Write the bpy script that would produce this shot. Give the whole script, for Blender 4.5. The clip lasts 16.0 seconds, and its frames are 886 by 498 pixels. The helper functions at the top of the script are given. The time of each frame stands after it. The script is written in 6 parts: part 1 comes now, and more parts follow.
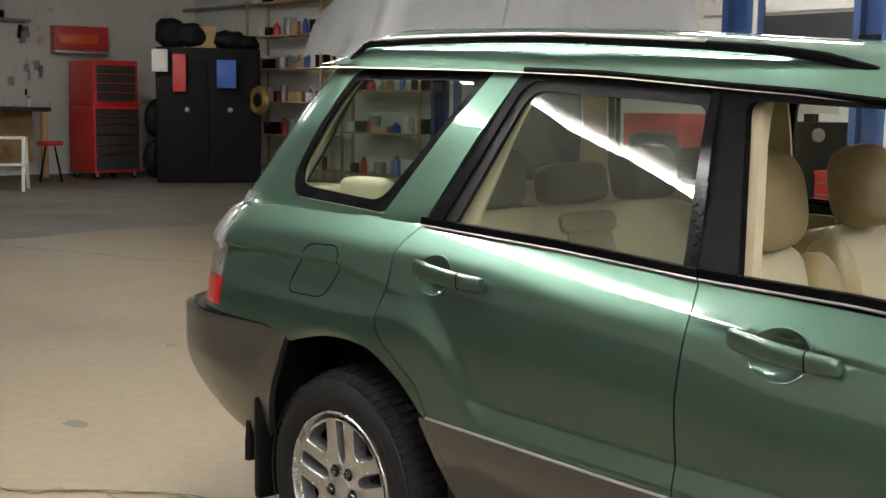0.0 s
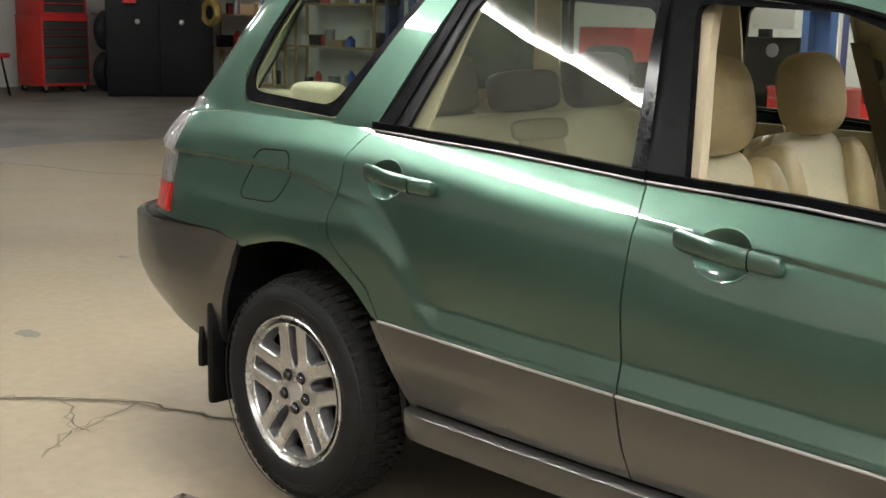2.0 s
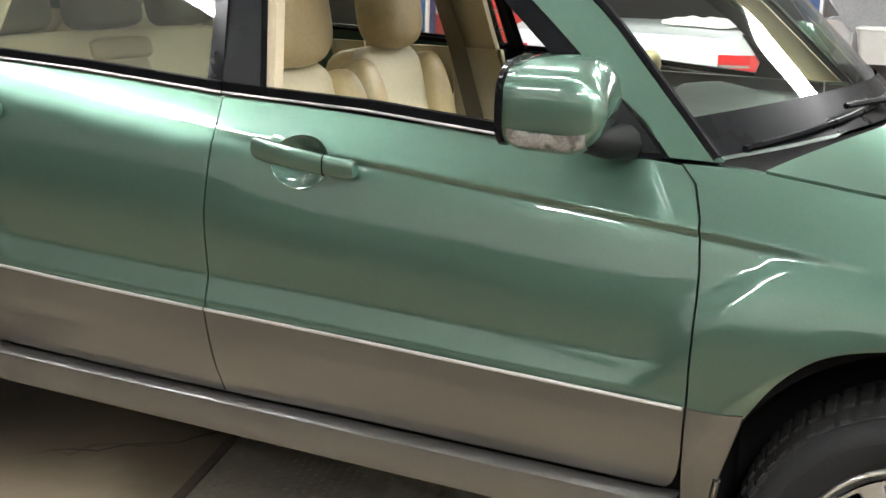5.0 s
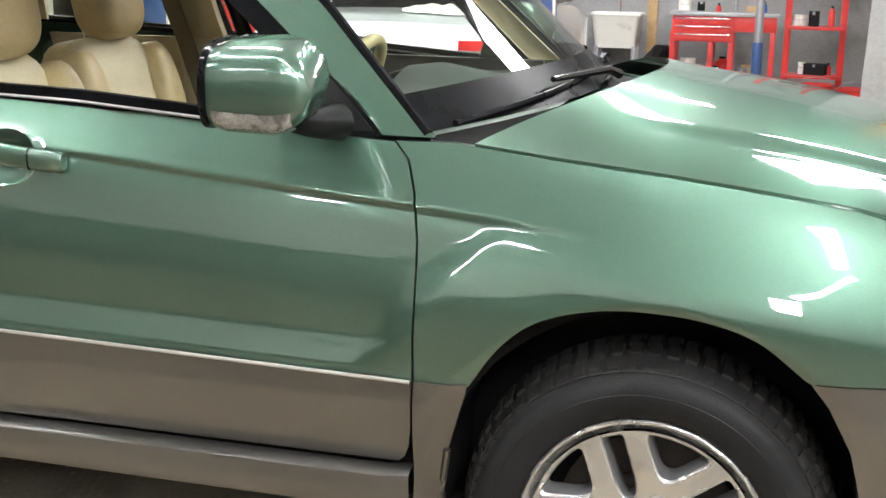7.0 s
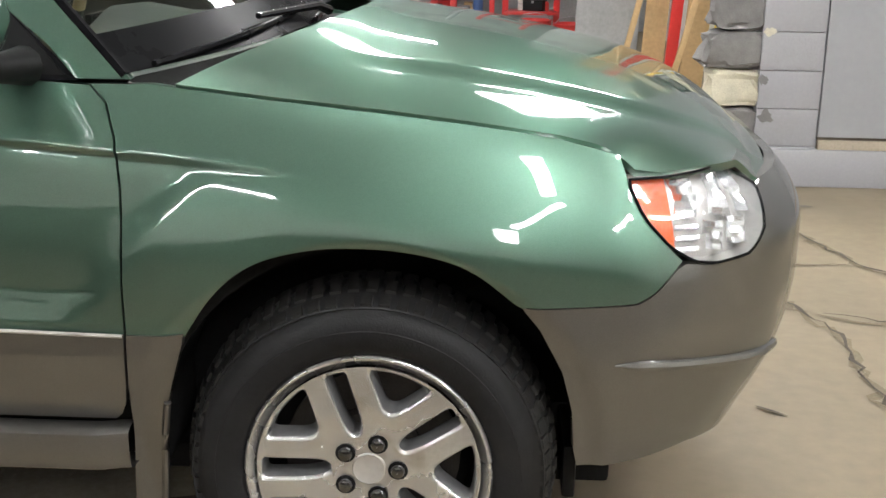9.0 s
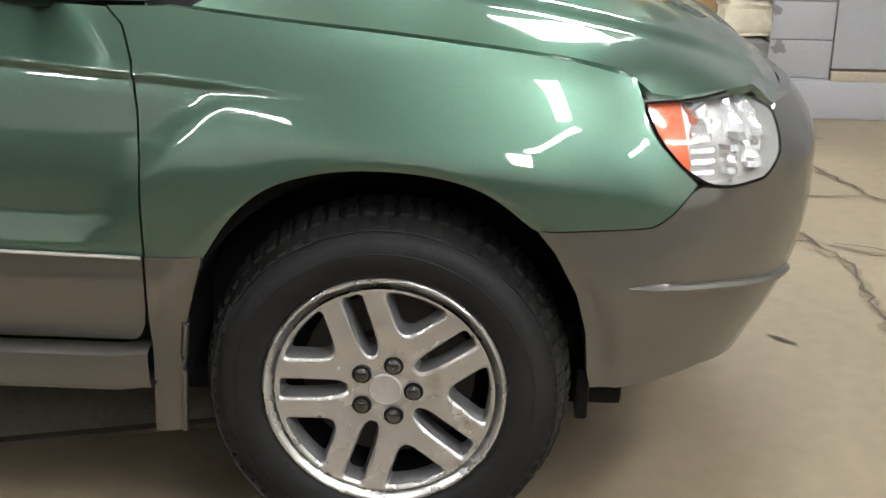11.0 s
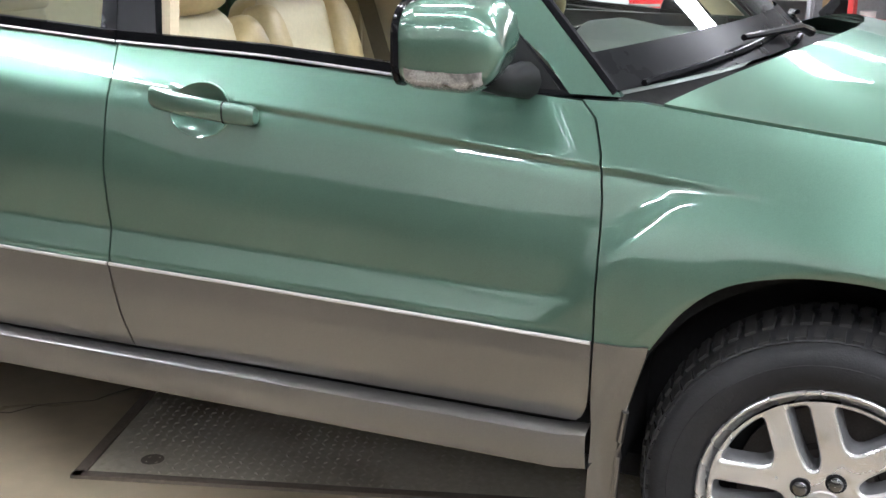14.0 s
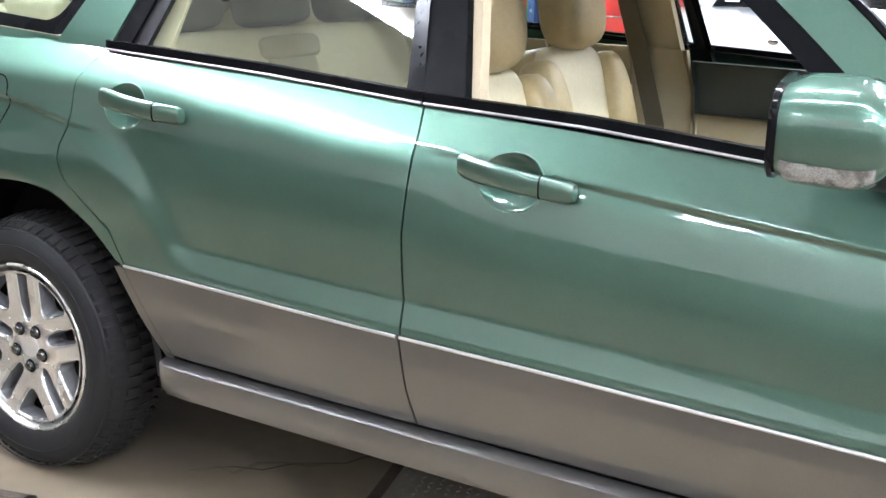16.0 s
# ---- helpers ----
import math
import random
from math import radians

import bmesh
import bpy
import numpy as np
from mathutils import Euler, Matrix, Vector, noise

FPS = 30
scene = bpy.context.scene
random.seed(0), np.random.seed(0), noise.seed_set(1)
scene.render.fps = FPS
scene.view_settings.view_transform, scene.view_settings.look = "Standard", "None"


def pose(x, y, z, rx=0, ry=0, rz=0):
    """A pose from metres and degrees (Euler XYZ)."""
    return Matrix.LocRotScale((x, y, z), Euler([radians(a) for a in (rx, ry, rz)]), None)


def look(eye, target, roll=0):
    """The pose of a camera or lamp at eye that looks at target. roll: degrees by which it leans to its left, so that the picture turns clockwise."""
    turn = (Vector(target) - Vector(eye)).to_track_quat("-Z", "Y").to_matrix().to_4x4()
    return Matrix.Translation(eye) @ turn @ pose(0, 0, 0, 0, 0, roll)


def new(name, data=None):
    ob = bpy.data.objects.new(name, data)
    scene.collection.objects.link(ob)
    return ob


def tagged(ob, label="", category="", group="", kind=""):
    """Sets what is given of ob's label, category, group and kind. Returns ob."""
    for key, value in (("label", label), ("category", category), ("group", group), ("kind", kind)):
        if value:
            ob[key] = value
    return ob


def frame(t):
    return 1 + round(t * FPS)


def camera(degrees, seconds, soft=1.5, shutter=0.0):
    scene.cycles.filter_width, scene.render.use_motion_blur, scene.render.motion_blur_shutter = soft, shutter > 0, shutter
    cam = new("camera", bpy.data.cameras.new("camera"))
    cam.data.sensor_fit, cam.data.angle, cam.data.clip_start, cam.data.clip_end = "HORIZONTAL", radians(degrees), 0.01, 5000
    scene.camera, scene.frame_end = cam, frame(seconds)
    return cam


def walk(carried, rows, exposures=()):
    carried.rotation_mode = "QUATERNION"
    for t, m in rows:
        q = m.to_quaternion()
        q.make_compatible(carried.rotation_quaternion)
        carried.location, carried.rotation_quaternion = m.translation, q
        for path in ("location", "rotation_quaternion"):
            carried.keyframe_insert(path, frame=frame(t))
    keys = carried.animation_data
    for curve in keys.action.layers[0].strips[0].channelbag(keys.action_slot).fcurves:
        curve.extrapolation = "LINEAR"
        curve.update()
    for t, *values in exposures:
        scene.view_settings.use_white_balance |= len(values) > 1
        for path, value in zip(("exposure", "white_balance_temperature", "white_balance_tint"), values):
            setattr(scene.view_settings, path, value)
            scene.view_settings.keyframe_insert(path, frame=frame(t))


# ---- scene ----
import functools
import mathutils.geometry

cam = camera(40.7, 16.0)
PATH = [
    (0, (2.51, -2.789, 1.366), (1.053, -1.439, 1.128), 0.7),
    (0.5, (2.509, -2.8, 1.362), (1.055, -1.451, 1.103), 0.8),
    (1, (2.513, -2.797, 1.354), (1.076, -1.442, 1.041), 1.0),
    (1.5, (2.52, -2.792, 1.345), (1.105, -1.422, 0.993), 1.0),
    (2, (2.531, -2.793, 1.336), (1.142, -1.403, 0.963), 1.1),
    (2.5, (2.545, -2.784, 1.33), (1.215, -1.343, 0.937), 1.2),
    (3, (2.557, -2.79, 1.321), (1.309, -1.282, 0.911), 1.7),
    (3.5, (2.568, -2.782, 1.318), (1.426, -1.198, 0.884), 1.6),
    (6, (2.638, -2.743, 1.276), (1.932, -0.932, 0.805), 1.5),
    (6.5, (2.662, -2.733, 1.272), (2.045, -0.89, 0.8), 1.2),
    (7, (2.679, -2.725, 1.273), (2.172, -0.848, 0.804), 0.9),
    (7.5, (2.691, -2.715, 1.275), (2.317, -0.813, 0.785), 0.1),
    (8, (2.704, -2.705, 1.272), (2.44, -0.793, 0.747), 0.3),
    (8.5, (2.716, -2.693, 1.267), (2.561, -0.774, 0.727), 0.4),
    (9, (2.724, -2.691, 1.26), (2.644, -0.771, 0.706), 0.9),
    (11.5, (2.705, -2.714, 1.243), (2.605, -0.831, 0.577), 1.1),
    (12, (2.698, -2.723, 1.244), (2.479, -0.839, 0.612), 0.8),
    (12.5, (2.691, -2.738, 1.248), (2.331, -0.865, 0.647), 0.6),
    (13, (2.678, -2.736, 1.255), (2.171, -0.888, 0.681), 0.2),
    (13.5, (2.657, -2.735, 1.268), (2.04, -0.919, 0.7), 0.6),
    (14, (2.632, -2.738, 1.283), (1.888, -0.964, 0.734), 0.5),
    (14.5, (2.606, -2.746, 1.299), (1.757, -1.008, 0.79), 0.4),
    (15, (2.559, -2.75, 1.309), (1.619, -1.06, 0.801), 1.0),
    (15.5, (2.457, -2.729, 1.313), (1.461, -1.065, 0.825), 1.3),
    (16, (2.319, -2.667, 1.32), (1.304, -1.019, 0.821), 1.7),
]
EXPOSURES = [(0, .28, 6500, 12.5), (2.5, .58, 6350, 11), (6.5, 1.07, 6200, 13.5), (9, .5, 6250, 13), (11.5, .42, 6250, 12.5), (13.2, .92, 5980, 16), (14.5, 1.32, 5700, 15.5), (16, 1.4, 5600, 16)]
walk(cam, [(t, look(eye, target, roll)) for t, eye, target, roll in PATH], EXPOSURES)

# ---- world and light ----
world = bpy.data.worlds.new("garage_air")
scene.world = world
world.use_nodes = True
world.node_tree.nodes["Background"].inputs[0].default_value = (0.9, 0.95, 1.0, 1)
world.node_tree.nodes["Background"].inputs[1].default_value = 0.02
TUBE_POWER = 120.0

# ---- materials ----
def nodes_of(name):
    m = bpy.data.materials.new(name)
    m.use_nodes = True
    return m, m.node_tree.nodes, m.node_tree.links, m.node_tree.nodes["Principled BSDF"]


def surface(name, colour, rough=.5, metal=0.0, vary=.12, scale=6.0, bump=0.0, bump_scale=60.0, coat=0.0, coat_rough=.03, stains=None, stain_scale=1.5, stain_cut=(.55, .7), spec=.5, per_object=0.0):
    """A surface with a coarse and a fine variation, stains of their own shape, and fine relief."""
    m, N, L, p = nodes_of(name)
    co = N.new("ShaderNodeTexCoord")
    big, fine = N.new("ShaderNodeTexNoise"), N.new("ShaderNodeTexNoise")
    big.inputs["Scale"].default_value, fine.inputs["Scale"].default_value = scale, scale * 14
    big.inputs["Detail"].default_value, fine.inputs["Detail"].default_value = 5, 4
    for n in (big, fine):
        L.new(co.outputs["Object"], n.inputs["Vector"])
    add = N.new("ShaderNodeMath")
    add.operation = "ADD"
    L.new(big.outputs["Fac"], add.inputs[0])
    L.new(fine.outputs["Fac"], add.inputs[1])
    ramp = N.new("ShaderNodeMapRange")
    ramp.inputs["From Min"].default_value, ramp.inputs["From Max"].default_value = .6, 1.4
    ramp.inputs["To Min"].default_value, ramp.inputs["To Max"].default_value = 1 - vary, 1 + vary
    L.new(add.outputs[0], ramp.inputs["Value"])
    value = ramp.outputs[0]
    if per_object:
        info, mr, mul = N.new("ShaderNodeObjectInfo"), N.new("ShaderNodeMapRange"), N.new("ShaderNodeMath")
        mr.inputs["To Min"].default_value, mr.inputs["To Max"].default_value = 1 - per_object, 1 + per_object
        mul.operation = "MULTIPLY"
        L.new(info.outputs["Random"], mr.inputs["Value"])
        L.new(mr.outputs[0], mul.inputs[0])
        L.new(value, mul.inputs[1])
        value = mul.outputs[0]
    mix = N.new("ShaderNodeVectorMath")
    mix.operation = "SCALE"
    mix.inputs[0].default_value = colour
    L.new(value, mix.inputs["Scale"])
    out = mix.outputs[0]
    if stains:
        sn, sr, sx = N.new("ShaderNodeTexNoise"), N.new("ShaderNodeMapRange"), N.new("ShaderNodeMix")
        sn.inputs["Scale"].default_value, sn.inputs["Detail"].default_value = stain_scale, 7
        L.new(co.outputs["Object"], sn.inputs["Vector"])
        sr.inputs["From Min"].default_value, sr.inputs["From Max"].default_value = stain_cut
        L.new(sn.outputs["Fac"], sr.inputs["Value"])
        sx.data_type = "RGBA"
        sx.inputs[7].default_value = (*stains, 1)
        L.new(sr.outputs[0], sx.inputs[0])
        L.new(out, sx.inputs[6])
        out = sx.outputs[2]
    L.new(out, p.inputs["Base Color"])
    rr = N.new("ShaderNodeMapRange")
    rr.inputs["From Min"].default_value, rr.inputs["From Max"].default_value = .3, .7
    rr.inputs["To Min"].default_value, rr.inputs["To Max"].default_value = max(.02, rough * .85), min(1, rough * 1.15)
    L.new(big.outputs["Fac"], rr.inputs["Value"])
    L.new(rr.outputs[0], p.inputs["Roughness"])
    p.inputs["Metallic"].default_value = metal
    p.inputs["Specular IOR Level"].default_value = spec
    p.inputs["Coat Weight"].default_value, p.inputs["Coat Roughness"].default_value = coat, coat_rough
    if bump:
        bn, bp = N.new("ShaderNodeTexNoise"), N.new("ShaderNodeBump")
        bn.inputs["Scale"].default_value, bn.inputs["Detail"].default_value = bump_scale, 6
        L.new(co.outputs["Object"], bn.inputs["Vector"])
        bp.inputs["Strength"].default_value, bp.inputs["Distance"].default_value = bump, .004
        L.new(bn.outputs["Fac"], bp.inputs["Height"])
        L.new(bp.outputs[0], p.inputs["Normal"])
    return m


def glass(name, tint=(1, 1, 1), rough=.0, veil=0.0, gain=1.0):
    """Thin pane: clear straight through, with Fresnel gloss and, where given, a pale uneven diffuse layer."""
    m, N, L, p = nodes_of(name)
    N.remove(p)
    t, g, f, x = N.new("ShaderNodeBsdfTransparent"), N.new("ShaderNodeBsdfGlossy"), N.new("ShaderNodeLayerWeight"), N.new("ShaderNodeMixShader")
    t.inputs[0].default_value = (*tint, 1)
    g.inputs["Roughness"].default_value = rough
    f.inputs["Blend"].default_value = .5
    w, k = N.new("ShaderNodeMath"), N.new("ShaderNodeMath")
    w.operation = "POWER"
    w.inputs[1].default_value = 4.5
    L.new(f.outputs["Facing"], w.inputs[0])
    k.operation, k.use_clamp = "MULTIPLY_ADD", True
    k.inputs[1].default_value, k.inputs[2].default_value = .9, .055 * gain
    L.new(w.outputs[0], k.inputs[0])
    L.new(k.outputs[0], x.inputs[0])
    L.new(t.outputs[0], x.inputs[1])
    L.new(g.outputs[0], x.inputs[2])
    out = x.outputs[0]
    if veil:
        co, n, r = N.new("ShaderNodeTexCoord"), N.new("ShaderNodeTexNoise"), N.new("ShaderNodeMapRange")
        n.inputs["Scale"].default_value, n.inputs["Detail"].default_value = 3, 8
        L.new(co.outputs["Object"], n.inputs["Vector"])
        r.inputs["To Min"].default_value, r.inputs["To Max"].default_value = veil * .4, veil * 1.6
        L.new(n.outputs["Fac"], r.inputs["Value"])
        d, y = N.new("ShaderNodeBsdfDiffuse"), N.new("ShaderNodeMixShader")
        d.inputs[0].default_value = (.72, .75, .66, 1)
        L.new(r.outputs[0], y.inputs[0])
        L.new(out, y.inputs[1])
        L.new(d.outputs[0], y.inputs[2])
        out = y.outputs[0]
    L.new(out, N["Material Output"].inputs[0])
    return m


def glow(name, colour, power):
    m, N, L, p = nodes_of(name)
    p.inputs["Base Color"].default_value = (*colour, 1)
    p.inputs["Emission Color"].default_value = (*colour, 1)
    p.inputs["Emission Strength"].default_value = power
    return m


def flake_paint(name, colour, dark, metal=.55, rough=.32):
    """Metallic car paint: flake base under a clear coat."""
    m, N, L, p = nodes_of(name)
    co, n, r = N.new("ShaderNodeTexCoord"), N.new("ShaderNodeTexNoise"), N.new("ShaderNodeMix")
    n.inputs["Scale"].default_value, n.inputs["Detail"].default_value = 900, 2
    d = N.new("ShaderNodeTexNoise")
    d.inputs["Scale"].default_value, d.inputs["Detail"].default_value = 5, 8
    L.new(co.outputs["Object"], n.inputs["Vector"])
    L.new(co.outputs["Object"], d.inputs["Vector"])
    r.data_type = "RGBA"
    r.inputs[6].default_value, r.inputs[7].default_value = (*dark, 1), (*colour, 1)
    L.new(n.outputs["Fac"], r.inputs[0])
    L.new(r.outputs[2], p.inputs["Base Color"])
    p.inputs["Metallic"].default_value, p.inputs["Roughness"].default_value = metal, rough
    p.inputs["Coat Weight"].default_value, p.inputs["Coat IOR"].default_value = 1.0, 1.85
    dr = N.new("ShaderNodeMapRange")
    dr.inputs["From Min"].default_value, dr.inputs["From Max"].default_value = .45, .75
    dr.inputs["To Min"].default_value, dr.inputs["To Max"].default_value = .03, .065
    L.new(d.outputs["Fac"], dr.inputs["Value"])
    L.new(dr.outputs[0], p.inputs["Coat Roughness"])
    p.inputs["Specular Tint"].default_value = (.30, .36, .33, 1)
    return m


GREEN = flake_paint("green_metallic_paint", (.112, .204, .152), (.055, .108, .081), metal=.82, rough=.35)
TAUPE = flake_paint("taupe_metallic_paint", (.158, .150, .140), (.09, .086, .08), metal=.8, rough=.36)
SILVER = flake_paint("silver_car_paint", (.72, .74, .76), (.55, .57, .6), metal=.4, rough=.35)
RUSTY = surface("dark_brake_iron", (.06, .052, .045), rough=.7, metal=.4, vary=.3, scale=20)
TRIM = surface("black_trim", (.0048, .005, .0054), rough=.28, spec=.02, vary=.15)
GLOSS_BLACK = surface("gloss_black", (.004, .004, .0045), rough=.14, spec=.13, vary=.1)
DARK = surface("dark_underbody", (.011, .011, .011), rough=.85, vary=.3, spec=.1)
TREAD = surface("dusty_tyre_tread", (.0165, .016, .015), rough=.7, vary=.3, scale=12, bump=.2, bump_scale=220, spec=.2)
RUBBER = surface("tyre_rubber", (.0125, .0125, .013), rough=.55, vary=.25, bump=.2, bump_scale=220, spec=.2, stains=(.018, .017, .015), stain_scale=5, stain_cut=(.58, .85))
FLAP = surface("black_plastic", (.0055, .0055, .0055), rough=.45, spec=.14, vary=.2)
ALLOY = surface("machined_alloy", (.62, .615, .60), rough=.27, metal=.85, vary=.1, scale=9, stains=(.36, .32, .26), stain_scale=16, stain_cut=(.58, .78), bump=.05, bump_scale=300)
POCKET = surface("dark_grey_pocket", (.12, .12, .12), rough=.5, vary=.2)
CAP = surface("grey_cap", (.52, .51, .49), rough=.35, metal=.6)
SILVERED = surface("silvered_reflector", (.93, .94, .95), rough=.16, metal=.75, vary=.04, scale=25)
CHROME = surface("chrome", (.8, .8, .82), rough=.08, metal=1, vary=.05)
PALE_RIDGE = surface("pale_metal_ridge", (.6, .6, .58), rough=.3, metal=.5, vary=.1)
BEAD = surface("bright_bead", (.46, .445, .42), rough=.35, metal=.6, vary=.05)
NUT = surface("dark_chrome", (.16, .16, .16), rough=.12, metal=1, vary=.1)
DULL_STEEL = surface("dull_steel", (.35, .34, .33), rough=.45, metal=.8, vary=.2)
LENS = glass("clear_lens", (.96, .97, .98), rough=.02, gain=1.4)
CLEAR = glass("clear_glass", (.86, .95, .88), gain=1.0)
# side glass with a thin pale diffuse layer mixed in
VEILED = glass("veiled_side_glass", (.88, .95, .88), gain=1.3, veil=.03)
TINTED = glass("lightly_tinted_glass", (.72, .8, .74), gain=1.3)
AMBER = surface("amber_lens", (.72, .11, .02), rough=.25, vary=.1, coat=.6)
RED_LENS = surface("red_lens", (.5, .015, .015), rough=.2, vary=.15, coat=.7)
# dark blotches in the colour stand in for reflections of the lens facets
SPARKLE = surface("clear_lens_painted_facets", (.38, .39, .39), rough=.15, metal=.6, vary=.6, scale=30, coat=1.0, bump=1.0, bump_scale=60, stains=(.16, .16, .16), stain_scale=60, stain_cut=(.45, .65))
WHITE_LENS = surface("milky_lens", (.30, .30, .29), rough=.15, metal=.4, vary=.55, scale=22, coat=.8, bump=.9, bump_scale=55)
LEATHER = surface("tan_leather", (.50, .39, .21), rough=.42, vary=.1, bump=.25, bump_scale=240, stains=(.30, .22, .115), stain_scale=4, stain_cut=(.55, .8))
CLOTH = surface("pale_beige_leather", (.64, .56, .39), rough=.6, vary=.08, bump=.2, bump_scale=260)
BEIGE = surface("beige_plastic", (.47, .40, .27), rough=.55, vary=.06, bump=.1, bump_scale=500)
LINER = surface("headliner_cloth", (.60, .55, .44), rough=.9, vary=.06)
DASH = surface("dark_grey_dashboard", (.028, .033, .031), rough=.5, vary=.12, bump=.15, bump_scale=300)

# ---- shape helpers ----
def mesh_of(name, verts, faces, mat, sharp=38):
    me = bpy.data.meshes.new(name)
    me.from_pydata([tuple(float(c) for c in v) for v in verts], [], faces)
    me.materials.append(mat)
    me.shade_smooth()
    me.set_sharp_from_angle(angle=radians(sharp))
    return me


def part(name, verts, faces, mat, parent=None, label="", sharp=38):
    ob = new(name, mesh_of(name, verts, faces, mat, sharp))
    if parent:
        ob.parent = parent
    if label:
        ob["label"] = label
    return ob


def base(name, label, category, at=(0, 0, 0), rz=0, group="", kind=""):
    ob = new(name)
    ob.empty_display_size = .1
    ob.matrix_basis = pose(*at, 0, 0, rz)
    return tagged(ob, label, category, group, kind)


def grid(rows, wrap=False):
    """Vertices and faces of a net of rows."""
    n, v, f = len(rows[0]), [p for r in rows for p in r], []
    for i in range(len(rows) - 1):
        for j in range(n if wrap else n - 1):
            k = (j + 1) % n
            f.append((i * n + j, i * n + k, (i + 1) * n + k, (i + 1) * n + j))
    return v, f


def joined(*nets):
    v, f = [], []
    for a, b in nets:
        o = len(v)
        v += list(a)
        f += [tuple(i + o for i in q) for q in b]
    return v, f


def moved(net, m):
    return [tuple(m @ Vector(p)) for p in net[0]], net[1]


def mirrored(net):
    return [(x, -y, z) for x, y, z in net[0]], [tuple(reversed(q)) for q in net[1]]


def box(x0, y0, z0, x1, y1, z1, b=.0):
    """A box, with chamfered edges where b is given."""
    bm = bmesh.new()
    bmesh.ops.create_cube(bm, size=1)
    for q in bm.verts:
        q.co = Vector(((x0 + x1) / 2 + q.co.x * (x1 - x0), (y0 + y1) / 2 + q.co.y * (y1 - y0), (z0 + z1) / 2 + q.co.z * (z1 - z0)))
    if b:
        bmesh.ops.bevel(bm, geom=bm.edges[:], offset=b, segments=2, affect="EDGES", profile=.6)
    bm.verts.index_update()
    out = [tuple(q.co) for q in bm.verts], [tuple(q.index for q in p.verts) for p in bm.faces]
    bm.free()
    return out


def lathe(profile, n=48, axis="y"):
    """A turned form from (radius, along) pairs; the axis is y or z."""
    rows = []
    for r, a in profile:
        row = []
        for k in range(n):
            c, d = r * math.cos(k * math.tau / n), r * math.sin(k * math.tau / n)
            row.append((c, a, d) if axis == "y" else (c, d, a))
        rows.append(row)
    v, f = grid(rows, True)
    return v, ([tuple(reversed(q)) for q in f] if axis == "z" else f)


def capped(profile, n=24, axis="z"):
    p = [(.0005, profile[0][1])] + list(profile) + [(.0005, profile[-1][1])]
    return lathe(p, n, axis)


def pipe(points, r, n=10, taper=None):
    """A round bar along points."""
    P = [Vector(p) for p in points]
    rows, up = [], Vector((0, 0, 1))
    for i, p in enumerate(P):
        d = (P[min(i + 1, len(P) - 1)] - P[max(i - 1, 0)]).normalized()
        a = d.cross(up if abs(d.z) < .95 else Vector((1, 0, 0))).normalized()
        b = a.cross(d)
        q = r if taper is None else r * taper[i]
        rows.append([tuple(p + a * q * math.cos(k * math.tau / n) + b * q * math.sin(k * math.tau / n)) for k in range(n)])
    v, f = grid(rows, True)
    m = len(rows) - 1
    return v, f + [tuple(reversed(range(n))), tuple(range(m * n, m * n + n))]


def cushion(cx, cy, cz, lx, ly, lz, e=.35, n=14, m=20):
    """A plump rounded block (superellipsoid)."""
    def pw(c, q):
        return math.copysign(abs(c) ** q, c)
    rows = []
    for i in range(n + 1):
        a = -math.pi / 2 + math.pi * i / n
        row = []
        for j in range(m):
            b = math.tau * j / m
            row.append((cx + lx * pw(math.cos(a), e) * pw(math.cos(b), e), cy + ly * pw(math.cos(a), e) * pw(math.sin(b), e), cz + lz * pw(math.sin(a), e)))
        rows.append(row)
    return grid(rows, True)


def slab(outline, depth):
    """A flat plate from an (x, z) outline, y from 0 to depth."""
    n = len(outline)
    v = [(x, 0, z) for x, z in outline] + [(x, depth, z) for x, z in outline]
    return v, [tuple(range(n)), tuple(reversed(range(n, 2 * n)))] + [(i, i + n, (i + 1) % n + n, (i + 1) % n) for i in range(n)]


def ip(v, pts):
    return float(np.interp(v, [p[0] for p in pts], [p[1] for p in pts]))


def sm(a, b, v):
    u = min(1.0, max(0.0, (v - a) / (b - a)))
    return u * u * (3 - 2 * u)


def ramp(a, b, v, e=.004):
    """A straight rise from 0 to 1 with its corners just eased."""
    return sum(min(1.0, max(0.0, (v + d - a) / (b - a))) for d in (-e, 0, e)) / 3


def lin(a, b, n):
    return [a + (b - a) * i / (n - 1) for i in range(n)]


def catmull(pts, n):
    P = [np.array(p, float) for p in pts]
    P = [2 * P[0] - P[1]] + P + [2 * P[-1] - P[-2]]
    out = []
    for i in range(1, len(P) - 2):
        a, b, c, d = P[i - 1:i + 3]
        for k in range(n):
            u = k / n
            out.append(.5 * (2 * b + (c - a) * u + (2 * a - 5 * b + 4 * c - d) * u * u + (3 * b - a - 3 * c + d) * u ** 3))
    out.append(P[-2])
    return np.array(out)


def rounded(poly, r, n=5):
    """A closed outline with rounded corners; r may be one radius or one for each corner."""
    out, k = [], len(poly)
    for i, p in enumerate(poly):
        p, a, b = Vector(p), Vector(poly[i - 1]), Vector(poly[(i + 1) % k])
        q = r[i] if isinstance(r, (list, tuple)) else r
        u, w = p + (a - p).normalized() * min(q, (a - p).length * .45), p + (b - p).normalized() * min(q, (b - p).length * .45)
        for j in range(n + 1):
            t = j / n
            out.append(tuple(u * (1 - t) ** 2 + p * 2 * t * (1 - t) + w * t * t))
    return out

